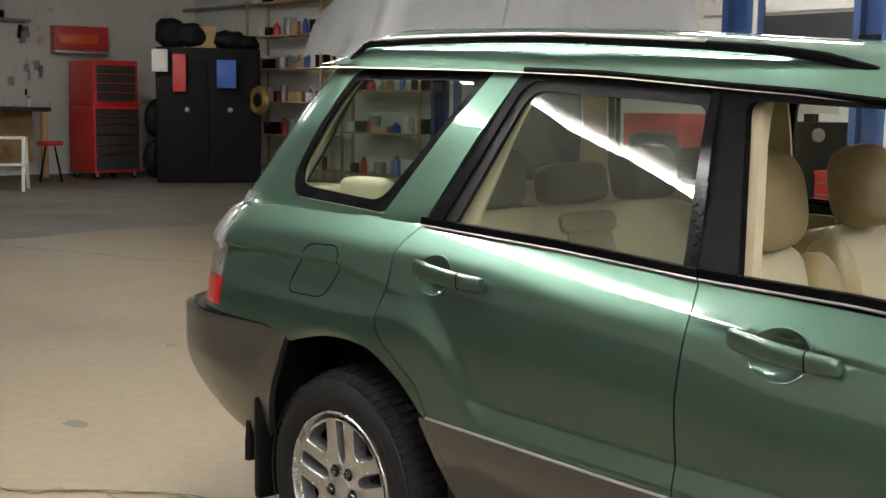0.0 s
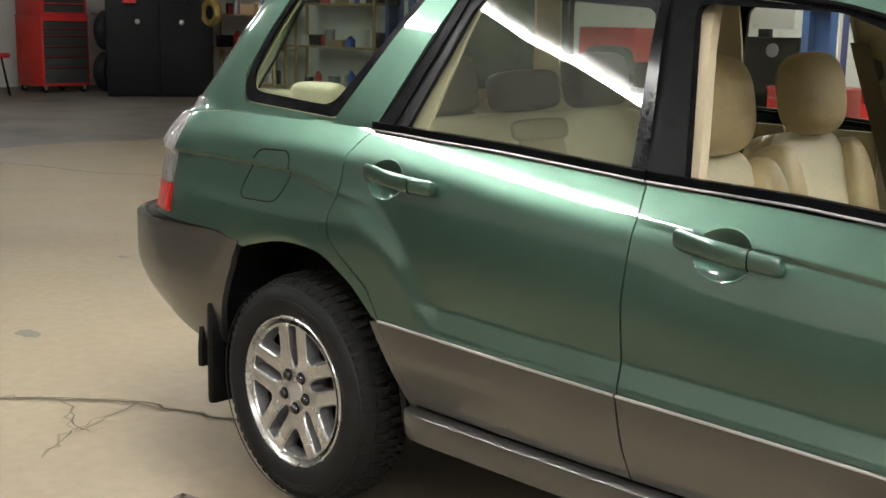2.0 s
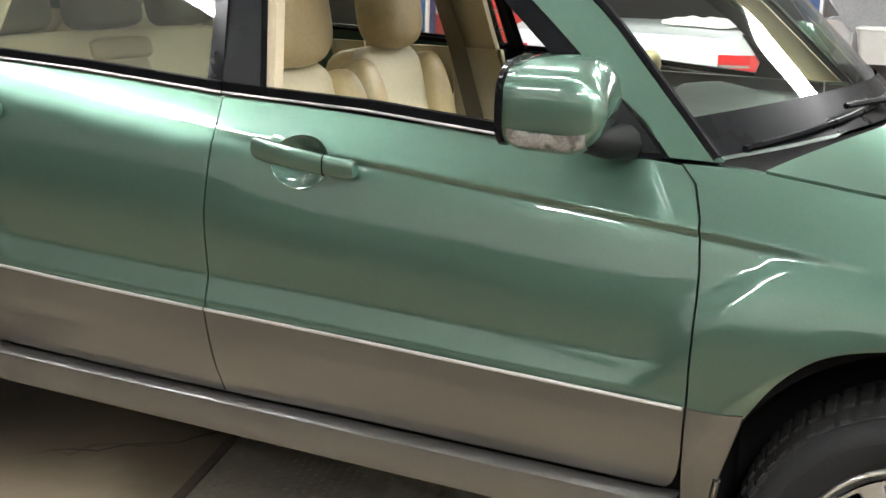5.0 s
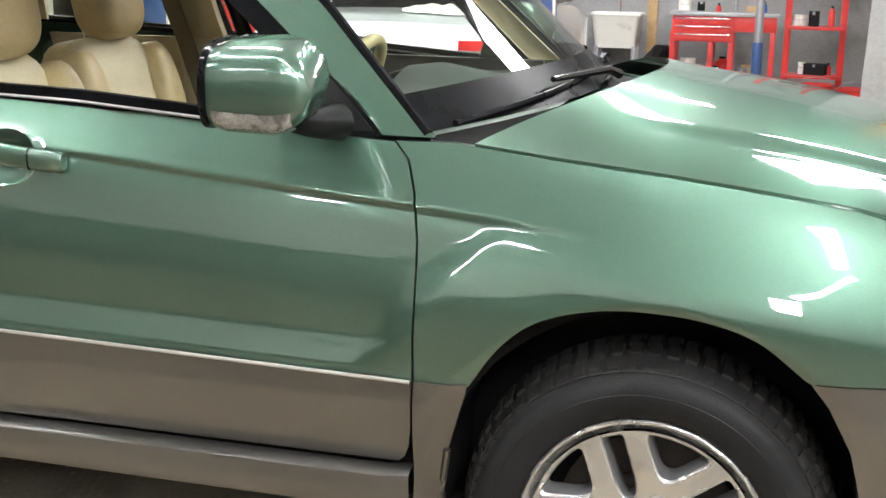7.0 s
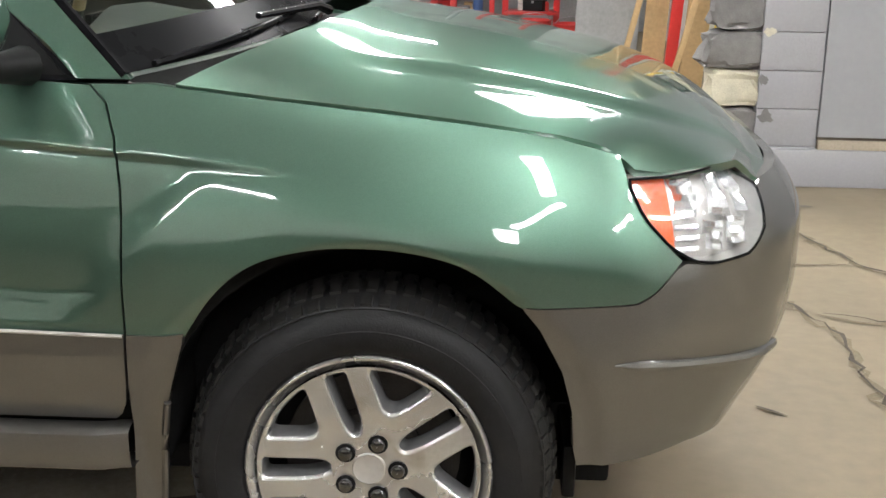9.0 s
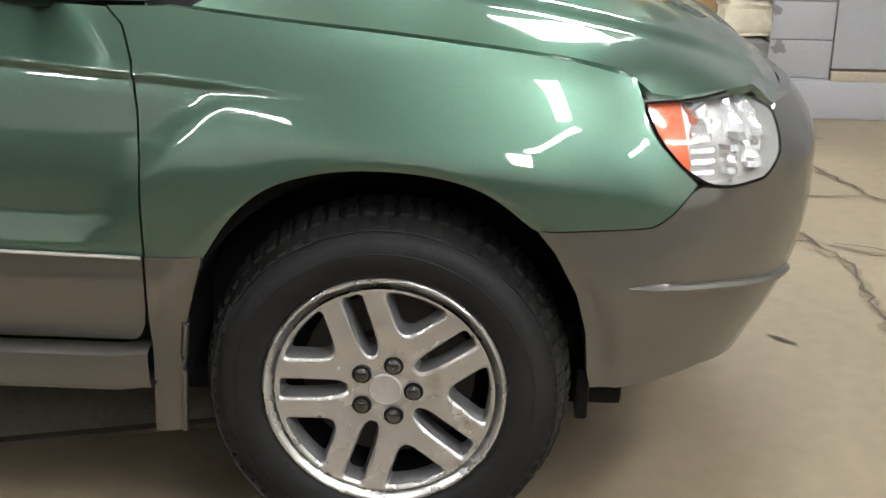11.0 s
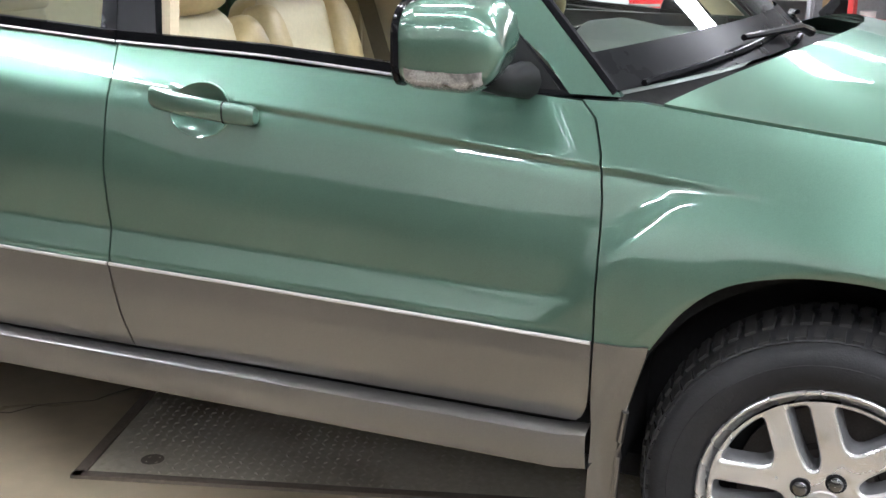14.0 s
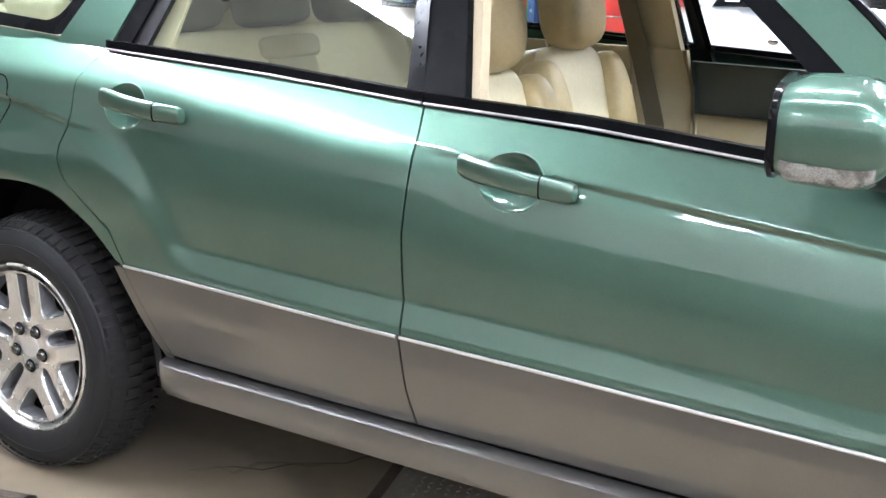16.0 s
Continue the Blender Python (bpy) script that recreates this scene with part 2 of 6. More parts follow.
# ---- the green wagon: x ahead from the rear axle, y to its left ----
PL = catmull([(-1.09, 0.0), (-1.087, .2), (-1.072, .42), (-1.035, .6), (-.965, .715), (-.86, .795), (-.70, .845), (-.50, .866), (0, .870), (.6, .870), (1.1, .870), (1.7, .870), (2.3, .868), (2.7, .866), (2.85, .858), (2.98, .832), (3.08, .788), (3.17, .72), (3.245, .62), (3.305, .48), (3.35, .3), (3.368, .15), (3.372, 0.0)], 8)
PD = np.r_[0, np.cumsum(np.linalg.norm(np.diff(PL, axis=0), axis=1))]
mid_i = int(np.argmin(abs(PL[:, 0] - 1.1)))
PD = PD - PD[mid_i] + PL[mid_i, 0]
S0, S1 = float(PD[0]), float(PD[-1])
TOP = [(-1.6, 1.0), (-.9, 1.05), (-.4, 1.075), (.265, 1.07), (.726, 1.052), (1.11, 1.029), (1.45, 1.018), (1.74, .997), (2.06, .974), (2.165, .974), (2.35, .953), (2.53, .936), (2.7, .917), (2.84, .899), (2.97, .877), (3.1, .85), (3.3, .81), (3.9, .78)]
CREASE = [(-1.2, .955), (-.54, .951), (-.01, .947), (.234, .901)]
CREASE_AHEAD = np.polyfit([1.107, 1.468, 1.773, 1.947, 2.114, 2.33], [.956, .923, .904, .884, .873, .852], 2)
CREASE_DEPTH = [(-1.2, 1), (.17, 1), (.28, 0), (1.12, 0), (1.32, .8), (1.95, 1), (2.15, .75), (2.45, 0)]

TWO_TONE = [(.2, .612), (.386, .605), (1.127, .591), (2.127, .570), (2.22, .566)]

def plan(s):
    """Place and outward way of the flank's plan line at s (s is x along the doors)."""
    e = .02
    x, w = np.interp(s, PD, PL[:, 0]), np.interp(s, PD, PL[:, 1])
    tx = np.interp(s + e, PD, PL[:, 0]) - np.interp(s - e, PD, PL[:, 0])
    tw = np.interp(s + e, PD, PL[:, 1]) - np.interp(s - e, PD, PL[:, 1])
    if s > S1 - e:
        tx, tw = 0, -1
    if s < S0 + e:
        tx, tw = 0, 1
    n = math.hypot(tx, tw)
    return float(x), float(w), float(-tw / n), float(tx / n)


def soft(s, table, r=.07):
    """The table's value at s, eased over its corners."""
    return (ip(s - r, table) + 2 * ip(s - r / 2, table) + 2 * ip(s, table) + 2 * ip(s + r / 2, table) + ip(s + r, table)) / 8


RECESS_END = [(.56, 2.02), (.60, 2.06), (.66, 2.105), (.717, 2.138), (.76, 2.165), (.81, 2.216), (.855, 2.30), (.90, 2.44)]
DROP = np.linspace(-.06, .6, 661)


def fall(depths, slopes):
    """Outward sweep below the belt from slopes at depths under it."""
    a = np.interp(DROP, depths, slopes)
    a = np.r_[0, np.cumsum((a[1:] + a[:-1]) / 2 * np.diff(DROP))]
    return a - np.interp(0, DROP, a)


BELT = np.polyfit([p[0] for p in TOP[2:15]], [p[1] for p in TOP[2:15]], 3)


def belt_height(s):
    """Smooth height of the shoulder's upper edge."""
    k = sm(-.55, -.2, s) * (1 - sm(2.9, 3.05, s))
    return (k * float(np.polyval(BELT, s)) if k else 0) + ((1 - k) * soft(s, TOP) if k < 1 else 0)


def sweep(s, d):
    """Outward sweep of the flank d below the belt: flat shoulder, rolling into the upright side."""
    k, D, e = soft(s, [(.2, .758), (1.4, .497)], .1), .05 + .042 * sm(.3, 1.1, s), .015 + .09 * (min(1.2, max(.3, s)) - .41)
    knots = [(-.06, k + .8 * (e + .06)), (0, k + .8 * e), (D, k + .8 * (e - D)), (D + .05, .19), (.20, .13), (.25, .06), (.30, -.02), (.36, -.08), (.40, 0), (.7, 0)]
    total = 0.0
    if d < 0:
        return d * (knots[1][1] + (knots[0][1] - knots[1][1]) * d / -.12)
    for (a, p), (b, q) in zip(knots[1:], knots[2:]):
        if d <= a:
            break
        u = min(d, b) - a
        total += u * (p + (q - p) * u / (b - a) / 2)
    return total


FENDER = fall([-.06, 0, .05, .10, .16, .185, .205, .25, .30], [.95, .80, .57, .475, .37, .22, .08, .02, 0])


def inset(s, z):
    """How far the flank lies inside the plan line: shoulder, curved side, ledge over the cladding, flares and bulging fender."""
    zt = belt_height(s)
    tuck = ip(z, [(.16, .10), (.25, .08), (.36, .056), (.42, .036), (.46, .0235), (.50, .0135), (.54, .006), (.58, .001), (.59, 0), (3, 0)])
    r1, r2 = math.hypot(s, z - .325), math.hypot(s - 2.525, z - .325)
    tt = ip(s, TWO_TONE)
    v = (z - zt + .12) / .12
    o = .092 - sweep(s, zt - z)
    recess = ramp(tt + .016, tt + .070, z) * sm(.595, .675, r1) * sm(-.1, .1, s) * (1 - sm(ip(z, RECESS_END) - .055, ip(z, RECESS_END) + .030, s))
    o -= .017 * (1 - recess) * (1 - sm(zt - .26, zt - .09, z))
    w = sm(2.2, 2.55, s)
    if w:
        f = .092 - float(np.interp(zt - z, DROP, FENDER))
        o += w * (f - o)
    w = max(sm(2.98, 3.16, s), 1 - sm(-.80, -.40, s))
    if w:
        o += w * (.066 * min(1.3, max(0, v)) ** 1.8 - o)
    o += tuck
    c, k = (float(np.polyval(CREASE_AHEAD, s)) if s > .6 else soft(s, CREASE, .05)), soft(s, CREASE_DEPTH)
    if z < c:
        o += k * (.010 + .004 * (1 - sm(0, .25, s))) * sm(0, .013, c - z) * (1 - sm(.025, .24, c - z))
    o -= k * .0015 * math.exp(-((z - c - .003) / .008) ** 2)
    o += .014 * (1 - sm(.40, .45, r1)) + .012 * (1 - sm(.392, .42, r2))
    if s > 2.7 and z < .5:
        o += .032 * ((.5 - z) / .2) ** 2 * sm(2.85, 3.3, s)
    if s < -.45 and z < .6:
        o += .06 * ((.6 - z) / .2) ** 2 * sm(-.45, -.9, s)
    return o


def house(s, z):
    """The same for the glasshouse above the belt."""
    return .092 + .42 * (z - ip(s, TOP)) + .12 * max(0, z - 1.30)


def skin(s, z, proud=0.0):
    """A point of the right flank."""
    x, w, nx, nw = plan(s)
    o = (inset(s, z) if z <= ip(s, TOP) + .004 else house(s, z)) - proud
    x, y = x - nx * o, -(w - nw * o)
    xa = ip(z, [(1.1, -.3), (1.52, -.14)])
    if x < xa:
        x = xa + (x - xa) * ip(z, [(.725, 1), (.745, .78), (.9, .74), (1.1, .66), (1.25, .55), (1.52, .42)])
    return (x, y, z)


def fill(L, R, lo, hi, m, n):
    """Rows of (s, z) between the side curves L(z), R(z) and the lower and upper curves lo(s), hi(s)."""
    rows = []
    for v in lin(0, 1, n):
        row = []
        for u in lin(0, 1, m):
            s = L(.7) + (R(.7) - L(.7)) * u
            for _ in range(25):
                z = lo(s) + (hi(s) - lo(s)) * v
                s += .6 * (L(z) + (R(z) - L(z)) * u - s)
            row.append((s, lo(s) + (hi(s) - lo(s)) * v))
        rows.append(row)
    return rows


def flanged(rows, proud=0.0, depth=.02, fn=None):
    """A sheet on the flank with its edges turned in."""
    fn = fn or skin
    pts = [[fn(s, z, proud) for s, z in r] for r in rows]
    v, f = grid(pts)
    f = [tuple(reversed(q)) for q in f]
    n, m = len(rows[0]), len(rows)
    ring = [j for j in range(n)] + [i * n + n - 1 for i in range(1, m)] + [(m - 1) * n + j for j in range(n - 2, -1, -1)] + [i * n for i in range(m - 2, 0, -1)]
    flat = [q for r in rows for q in r]
    o = len(v)
    v = list(v) + [fn(*flat[i], proud - depth) for i in ring]
    k = len(ring)
    for i in range(k):
        j = (i + 1) % k
        f.append((ring[i], ring[j], o + j, o + i))
    return v, [tuple(reversed(q)) for q in f]


def both(name, net, mat, parents, label=""):
    """The part on the right and its mirror image on the left."""
    return [part(name, *net, mat, parents[0], label), part(name, *mirrored(net), mat, parents[1], label)]


car = base("station_wagon", "green and taupe station wagon with open front window", "car")

REAR_SHUT = [(.38, .508), (.475, .456), (.554, .415), (.606, .386), (.683, .339), (.767, .217), (.79, .195), (.82, .181), (.85, .184), (.912, .211), (.995, .211), (1.03, .232), (1.07, .266)]
MID_SHUT = [(.40, 1.150), (.478, 1.136), (.591, 1.127), (.788, 1.116), (.907, 1.120), (.973, 1.118), (1.03, 1.110)]
FRONT_SHUT = [(.40, 2.06), (.403, 2.084), (.412, 2.104), (.44, 2.116), (.479, 2.122), (.566, 2.127), (.692, 2.128), (.811, 2.124), (.888, 2.114), (.943, 2.095), (.975, 2.062)]
GAP = .0020


def curve(c):
    return lambda v: ip(v, c)


def level(z):
    return lambda s: z


def ahead(c, d):
    return lambda v: ip(v, c) + d


CUPS = ((.372, .953, .062, .049), (1.328, .909, .066, .051))


def door(name, label, L, R):
    """Outer skin of a door: green sheet above, taupe cladding below, with a mirror image."""
    rows = fill(L, R, ahead(TWO_TONE, -.004), lambda s: ip(s, TOP) - .004, 64, 140)
    v, f = flanged(rows)
    flat = [q for r in rows for q in r]

    def in_cup(q):
        return any(i < len(flat) and any(((flat[i][0] - cx) / rx) ** 2 + ((flat[i][1] - cz) / rz) ** 2 < 1.02 for cx, cz, rx, rz in CUPS) for i in q)

    d = both(name, (v, [q for q in f if not in_cup(q)]), GREEN, (car, car), label)
    both("cladding", flanged(fill(L, R, level(.408), ahead(TWO_TONE, .003), 46, 16), .006), TAUPE, d, "taupe lower cladding")
    both("cladding_bead", pipe([skin(x, ip(x, TWO_TONE) + .002, .008) for x in lin(L(.6) + .002, R(.585) - .002, 40)], .0036, 8), BEAD, d)
    return d


rear_door = door("rear_door", "green rear door with taupe lower cladding", lambda z: ip(z, REAR_SHUT) + GAP, lambda z: ip(z, MID_SHUT) - GAP)
front_door = door("front_door", "green front door with taupe lower cladding", lambda z: ip(z, MID_SHUT) + GAP, lambda z: ip(z, FRONT_SHUT) - GAP)


def grip(doors, x0, z0, x1, z1, cx, cz, rx, rz):
    """A pull handle over a round cup."""
    rows = []
    for i in range(13):
        a = .04 + .96 * i / 12
        row = []
        for k in range(36):
            t = k * math.tau / 36
            s, z = cx + rx * a * math.cos(t), cz + rz * a * math.sin(t)
            row.append(skin(s, z, .0008 - .026 * (1 - a ** 2.6)))
        rows.append(row)
    for a in (1.12, 1.25, 1.38):
        rows.append([skin(cx + rx * a * math.cos(k * math.tau / 36), cz + rz * a * math.sin(k * math.tau / 36), .0008) for k in range(36)])
    v, f = grid(rows, True)
    both("handle_cup", (v, f), GREEN, doors)
    rim = pipe([skin(cx + rx * math.cos(t * math.tau / 40), cz + rz * math.sin(t * math.tau / 40), .0005) for t in range(41)], .0022, 6)
    both("cup_rim", rim, GREEN, doors)
    bar = []
    for i in range(25):
        u = i / 24
        s, z = x0 + (x1 - x0) * u, z0 + (z1 - z0) * u
        h = .0222 * (1 - .14 * u) * (min(1, .72 + 6 * u) * min(1, .78 + 9 * (1 - u)))
        lift = .004 + .034 * math.sin(math.pi * min(1, max(0, .06 + .88 * u))) ** .55
        row = []
        for k in range(14):
            t = k * math.tau / 14
            q = skin(s, z, 0)
            row.append((q[0], q[1] - lift - .011 * math.copysign(abs(math.cos(t)) ** .7, math.cos(t)), q[2] + h * math.copysign(abs(math.sin(t)) ** .7, math.sin(t))))
        bar.append(row)
    n = 14
    v, f = grid(bar, True)
    f = f + [tuple(range(n))[::-1], tuple(range(24 * n, 25 * n))]
    both("door_handle", (v, f), GREEN, doors)
    u = .78
    collar = [(p[0], p[1] - .0012, p[2]) for p in bar[18]]
    both("handle_seam", pipe(collar + collar[:1], .0016, 5), TRIM, doors)


grip(rear_door, .318, .972, .556, .952, .372, .953, .062, .049)
grip(front_door, 1.228, .932, 1.458, .908, 1.328, .909, .066, .051)

# fender, quarter and bumpers
FRONT_ARCH = [(2.129, .25), (2.165, .363), (2.186, .451), (2.221, .566), (2.275, .645), (2.341, .699), (2.435, .725), (2.527, .729), (2.618, .720), (2.692, .697), (2.758, .648), (2.775, .634)]
FRONT_ARCH = FRONT_ARCH[:3] + [tuple(p) for p in catmull(FRONT_ARCH[3:], 6)]
REAR_ARCH = [(-.2, .70), (-.187, .708), (-.136, .724), (-.007, .750), (.136, .748), (.2, .728), (.272, .687), (.33, .64), (.372, .602)]
REAR_ARCH = [tuple(p) for p in catmull(REAR_ARCH, 6)]
F_LO = FRONT_ARCH[3:] + [(2.784, .638), (2.9, .641), (2.965, .643), (2.993, .657), (3.046, .705)]
F_HI = [p for p in TOP if 2 < p[0] < 2.9] + [(2.955, .872), (2.962, .83), (2.983, .775), (3.027, .728), (3.046, .709)]
both("front_fender", flanged(fill(lambda z: ip(z, FRONT_SHUT) + GAP, level(3.046), lambda s: .566 if s < 2.221 else ip(s, F_LO), lambda s: ip(s, F_HI) - .002, 90, 72)), GREEN, (car, car))
both("fender_cladding", flanged(fill(lambda z: ip(z, [(.2, 2.10), (.40, 2.118)] + FRONT_SHUT[4:]) + GAP, lambda z: ip(z, [(.2, 2.15), (.363, 2.165), (.451, 2.186), (.566, 2.221)]), level(.205), level(.572), 8, 20), .005), TAUPE, (car, car))
both("guard_lip", pipe([skin(ip(z, [(.2, 2.152), (.363, 2.168), (.44, 2.182)]), z, .006) for z in lin(.205, .44, 8)], .007, 8), TAUPE, (car, car))
BUMP_TOP = [(2.775, .634), (2.9, .637), (2.965, .638), (2.993, .652), (3.046, .700), (3.113, .692), (3.193, .698), (3.245, .733), (3.285, .79), (3.35, .80), (3.9, .775)]
both("front_bumper", flanged(fill(lambda z: ip(z, [(.32, 2.897), (.353, 2.887), (.439, 2.874), (.52, 2.85), (.598, 2.808), (.634, 2.778)]), level(S1), lambda s: ip(s, [(2.88, .322), (3.16, .335), (3.4, .31), (4, .30)]), lambda s: ip(s, BUMP_TOP) + .0015, 70, 40)), TAUPE, (car, car))
both("bumper_rib", pipe([skin(s, ip(s, [(2.934, .535), (3.0, .531), (3.12, .518), (3.42, .476)]), .002) for s in lin(2.934, 3.42, 30)], .009, 8, [.1, .5, .8] + [1] * 25 + [.8, .5]), TAUPE, (car, car))
both("air_deflector", box(2.862, -.755, .245, 2.885, -.56, .345, .006), FLAP, (car, car))
both("quarter_panel", flanged(fill(level(-1.35), lambda z: ip(z, REAR_SHUT) - GAP, lambda s: .742 - .03 * sm(-.3, -.19, s) if s < -.187 else ip(s, REAR_ARCH), lambda s: ip(s, TOP) - .002, 90, 48)), GREEN, (car, car))
both("dogleg", flanged(fill(lambda z: ip(z, REAR_SHUT) - .03, lambda z: ip(z, REAR_SHUT) - GAP, level(.39), level(.60), 4, 12), .004), TAUPE, (car, car))
both("rear_bumper", flanged(fill(level(S0), lambda z: ip(z, [(.28, -.405), (.509, -.32), (.669, -.241), (.735, -.187)]), lambda s: ip(s, [(-1.4, .45), (-.8, .47), (-.58, .412), (-.40, .375)]), lambda s: ip(s, [(-.73, .728), (-.32, .739), (-.187, .722)]), 60, 30), .004), TAUPE, (car, car))
both("bumper_step", grid([[skin(s, .735, .004 - d) for s in lin(S0, -.36, 40)] for d in (0, .02, .05)]), TAUPE, (car, car))
rock = [(.78, .314), (.845, .316), (.861, .322), (.8675, .335), (.871, .358), (.872, .384), (.8705, .3905), (.866, .394), (.855, .397), (.83, .399)]
both("side_sill", grid([[(x, -(w - .014 * sm(2.06, 2.118, x) - .02 * (1 - sm(.47, .50, x))), z) for x in [.465, .47] + lin(.49, 2.04, 30) + [2.07, 2.10, 2.118]] for w, z in rock]), TAUPE, (car, car))
FUEL = rounded([(-.150, .985), (-.012, .990), (-.004, .925), (-.045, .848), (-.212, .846), (-.19, .915)], [.03, .03, .02, .035, .035, .02])
both("fuel_flap", pipe([skin(s, z, -.0006) for s, z in FUEL + FUEL[:1]], .0022, 5), TRIM, (car, car))

# inner shell that closes the gaps, floor pan and wheel houses
both("inner_shell", grid([[skin(s, z, -.035) for s in lin(.42, 2.12, 24)] for z in (.32, .5, .7, .9, .99)]), DARK, (car, car))
part("floor_pan", *box(-.62, -.70, .25, 2.95, .70, .30, .01), DARK, car)
for cx, r, w in ((0, .465, -.838), (2.525, .400, -.775)):
    rows = []
    for y, q in ((w, r), (w, r - .02), (-.56, r - .02), (-.56, .02)):
        rows.append([(cx + q * math.cos(math.pi * k / 24 + .06), y, .325 + q * math.sin(math.pi * k / 24 + .06)) for k in range(25)])
    both("wheel_house", grid(rows), DARK, (car, car))
both("mud_flap", box(-.395, -.855, .20, -.365, -.66, .52, .012), FLAP, (car, car), "black rubber mud flap")

# hood
HOOD_EDGE = [(2.0, .978), (2.16, .978), (2.35, .957), (2.53, .940), (2.7, .921), (2.84, .903), (2.92, .886), (2.955, .868), (2.98, .848), (3.03, .841), (3.14, .846), (3.243, .846), (3.30, .818), (3.36, .785)]
HOOD_CENTRE = catmull([(0, 1.056), (.25, 1.021), (.5, .978), (.72, .925), (.88, .865), (1, .797)], 10)
HOOD_FLOW = catmull([(0, .978), (.25, .941), (.5, .906), (.72, .867), (.88, .832), (1, .785)], 10)
rows = []
for u in lin(0, 1, 64):
    s = 2.205 + (3.36 - 2.205) * u ** .93
    ze, zc, zf = ip(s, HOOD_EDGE), ip(u, HOOD_CENTRE), ip(u, HOOD_FLOW)
    x, y, q = skin(s, min(ze, ip(s, TOP)), -.002)
    row = []
    for v in lin(-1, 0, 40):
        a = abs(v)
        rib = .009 * sm(.77, .71, a) * sm(.05, .4, u) * sm(1.0, .9, u)
        row.append((x + (.06 * u * u + .25 * (1 - u) ** 3) * (1 - a * a), y * a, zc + (zf - zc) * a ** 2.6 + (ze - zf) * a ** 12 + rib))
    rows.append(row + [(p[0], -p[1], p[2]) for p in reversed(row[:-1])])
rim_r = [[(p[0], p[1] + .004, p[2] - .014) for p in [r[0] for r in rows]], [r[0] for r in rows]]
rim_l = [[r[-1] for r in rows], [(p[0], p[1] - .004, p[2] - .014) for p in [r[-1] for r in rows]]]
part("hood", *joined(grid(rows), grid(rim_r), grid(rim_l), grid([rows[-1], [(p[0] + .008, p[1], p[2] - .012) for p in rows[-1]], [(p[0] - .01, p[1] * .99, p[2] - .045) for p in rows[-1]]])), GREEN, car, sharp=50)
part("grille", *grid([[(3.24 + .085 * (1 - (y / .5) ** 2), y, z) for y in lin(-.32, .32, 12)] for z in (.70, .765)]), GLOSS_BLACK, car)

# headlights
H_LO = [(2.962, .827), (2.983, .777), (3.027, .729), (3.07, .704), (3.113, .697), (3.193, .703), (3.245, .738), (3.288, .795)]
H_HI = [(2.962, .835), (3.033, .835), (3.14, .842), (3.243, .842), (3.27, .825), (3.288, .80)]
for side in (0, 1):
    fit_side = (lambda n: n) if side == 0 else mirrored
    lamp = part("headlight", *fit_side(flanged(fill(level(2.964), level(3.287), lambda s: ip(s, H_LO), lambda s: ip(s, H_HI), 20, 8), -.034, -.034)), CAP, car, "clear headlight with amber corner and bright reflectors")
    part("lens", *fit_side(flanged(fill(level(2.964), level(3.287), lambda s: ip(s, H_LO), lambda s: ip(s, H_HI), 30, 14), .004, .01)), LENS, lamp)
    part("amber_reflector", *fit_side(flanged(fill(level(2.968), level(3.042), lambda s: ip(s, H_LO) + .004, lambda s: ip(s, H_HI) - .004, 12, 8), -.012, .03)), AMBER, lamp)
    edge = [(s, ip(s, H_LO)) for s in lin(2.964, 3.287, 24)] + [(s, ip(s, H_HI)) for s in lin(3.287, 2.964, 24)]
    part("seal", *fit_side(pipe([skin(s, z, .002) for s, z in edge + edge[:1]], .0026, 6)), TRIM, lamp)
    rnd = random.Random(8)
    for s0, s1, z0, z1 in ((3.052, 3.125, .768, .828), (3.130, 3.205, .765, .832), (3.210, 3.270, .762, .826), (3.108, 3.165, .712, .760), (3.170, 3.232, .716, .760)):
        cells = [[skin(a, b, -.028 + rnd.uniform(-.007, .007) - .012 * math.cos((a - s0) / (s1 - s0) * math.pi * 2)) for a in lin(s0, s1, 7)] for b in lin(z0, z1, 6)]
        part("reflector", *fit_side(grid(cells)), SILVERED, lamp, "bright faceted reflector", sharp=4)
    for k in range(4):
        part("reflector_rib", *fit_side(pipe([skin(s, .715 + k * .018, -.03) for s in lin(3.055, 3.10, 6)], .005, 6)), SILVERED, lamp)

# tail lights
for side in (0, 1):
    fit_side = (lambda n: n) if side == 0 else mirrored
    t_right = [(.76, -.665), (.85, -.665), (.95, -.66), (1.02, -.665), (1.10, -.70)]
    lamp = part("tail_light", *fit_side(flanged(fill(level(-1.05), lambda z: ip(z, t_right), level(.848), level(1.10), 20, 16), .007, .02)), WHITE_LENS, car, "tall tail light, clear over red")
    part("red_lens", *fit_side(flanged(fill(level(-1.05), lambda z: ip(z, t_right), level(.76), level(.846), 20, 6), .007, .02)), RED_LENS, lamp)

# pillars, frames and side glass
DRIP = [(-1.3, 1.49), (-.36, 1.487), (.281, 1.469), (.70, 1.450), (1.05, 1.420), (1.25, 1.405), (1.42, 1.386), (1.55, 1.355), (1.68, 1.305)]
QUARTER = rounded([(.115, 1.083), (-.32, 1.105), (-.405, 1.176), (-.355, 1.40), (-.30, 1.472), (.345, 1.459)], [.04, .05, .08, .2, .06, .03], 6)
QUARTER_IN = rounded([(.070, 1.112), (-.295, 1.134), (-.357, 1.194), (-.312, 1.395), (-.258, 1.440), (.288, 1.430)], [.05, .05, .06, .16, .06, .04], 6)


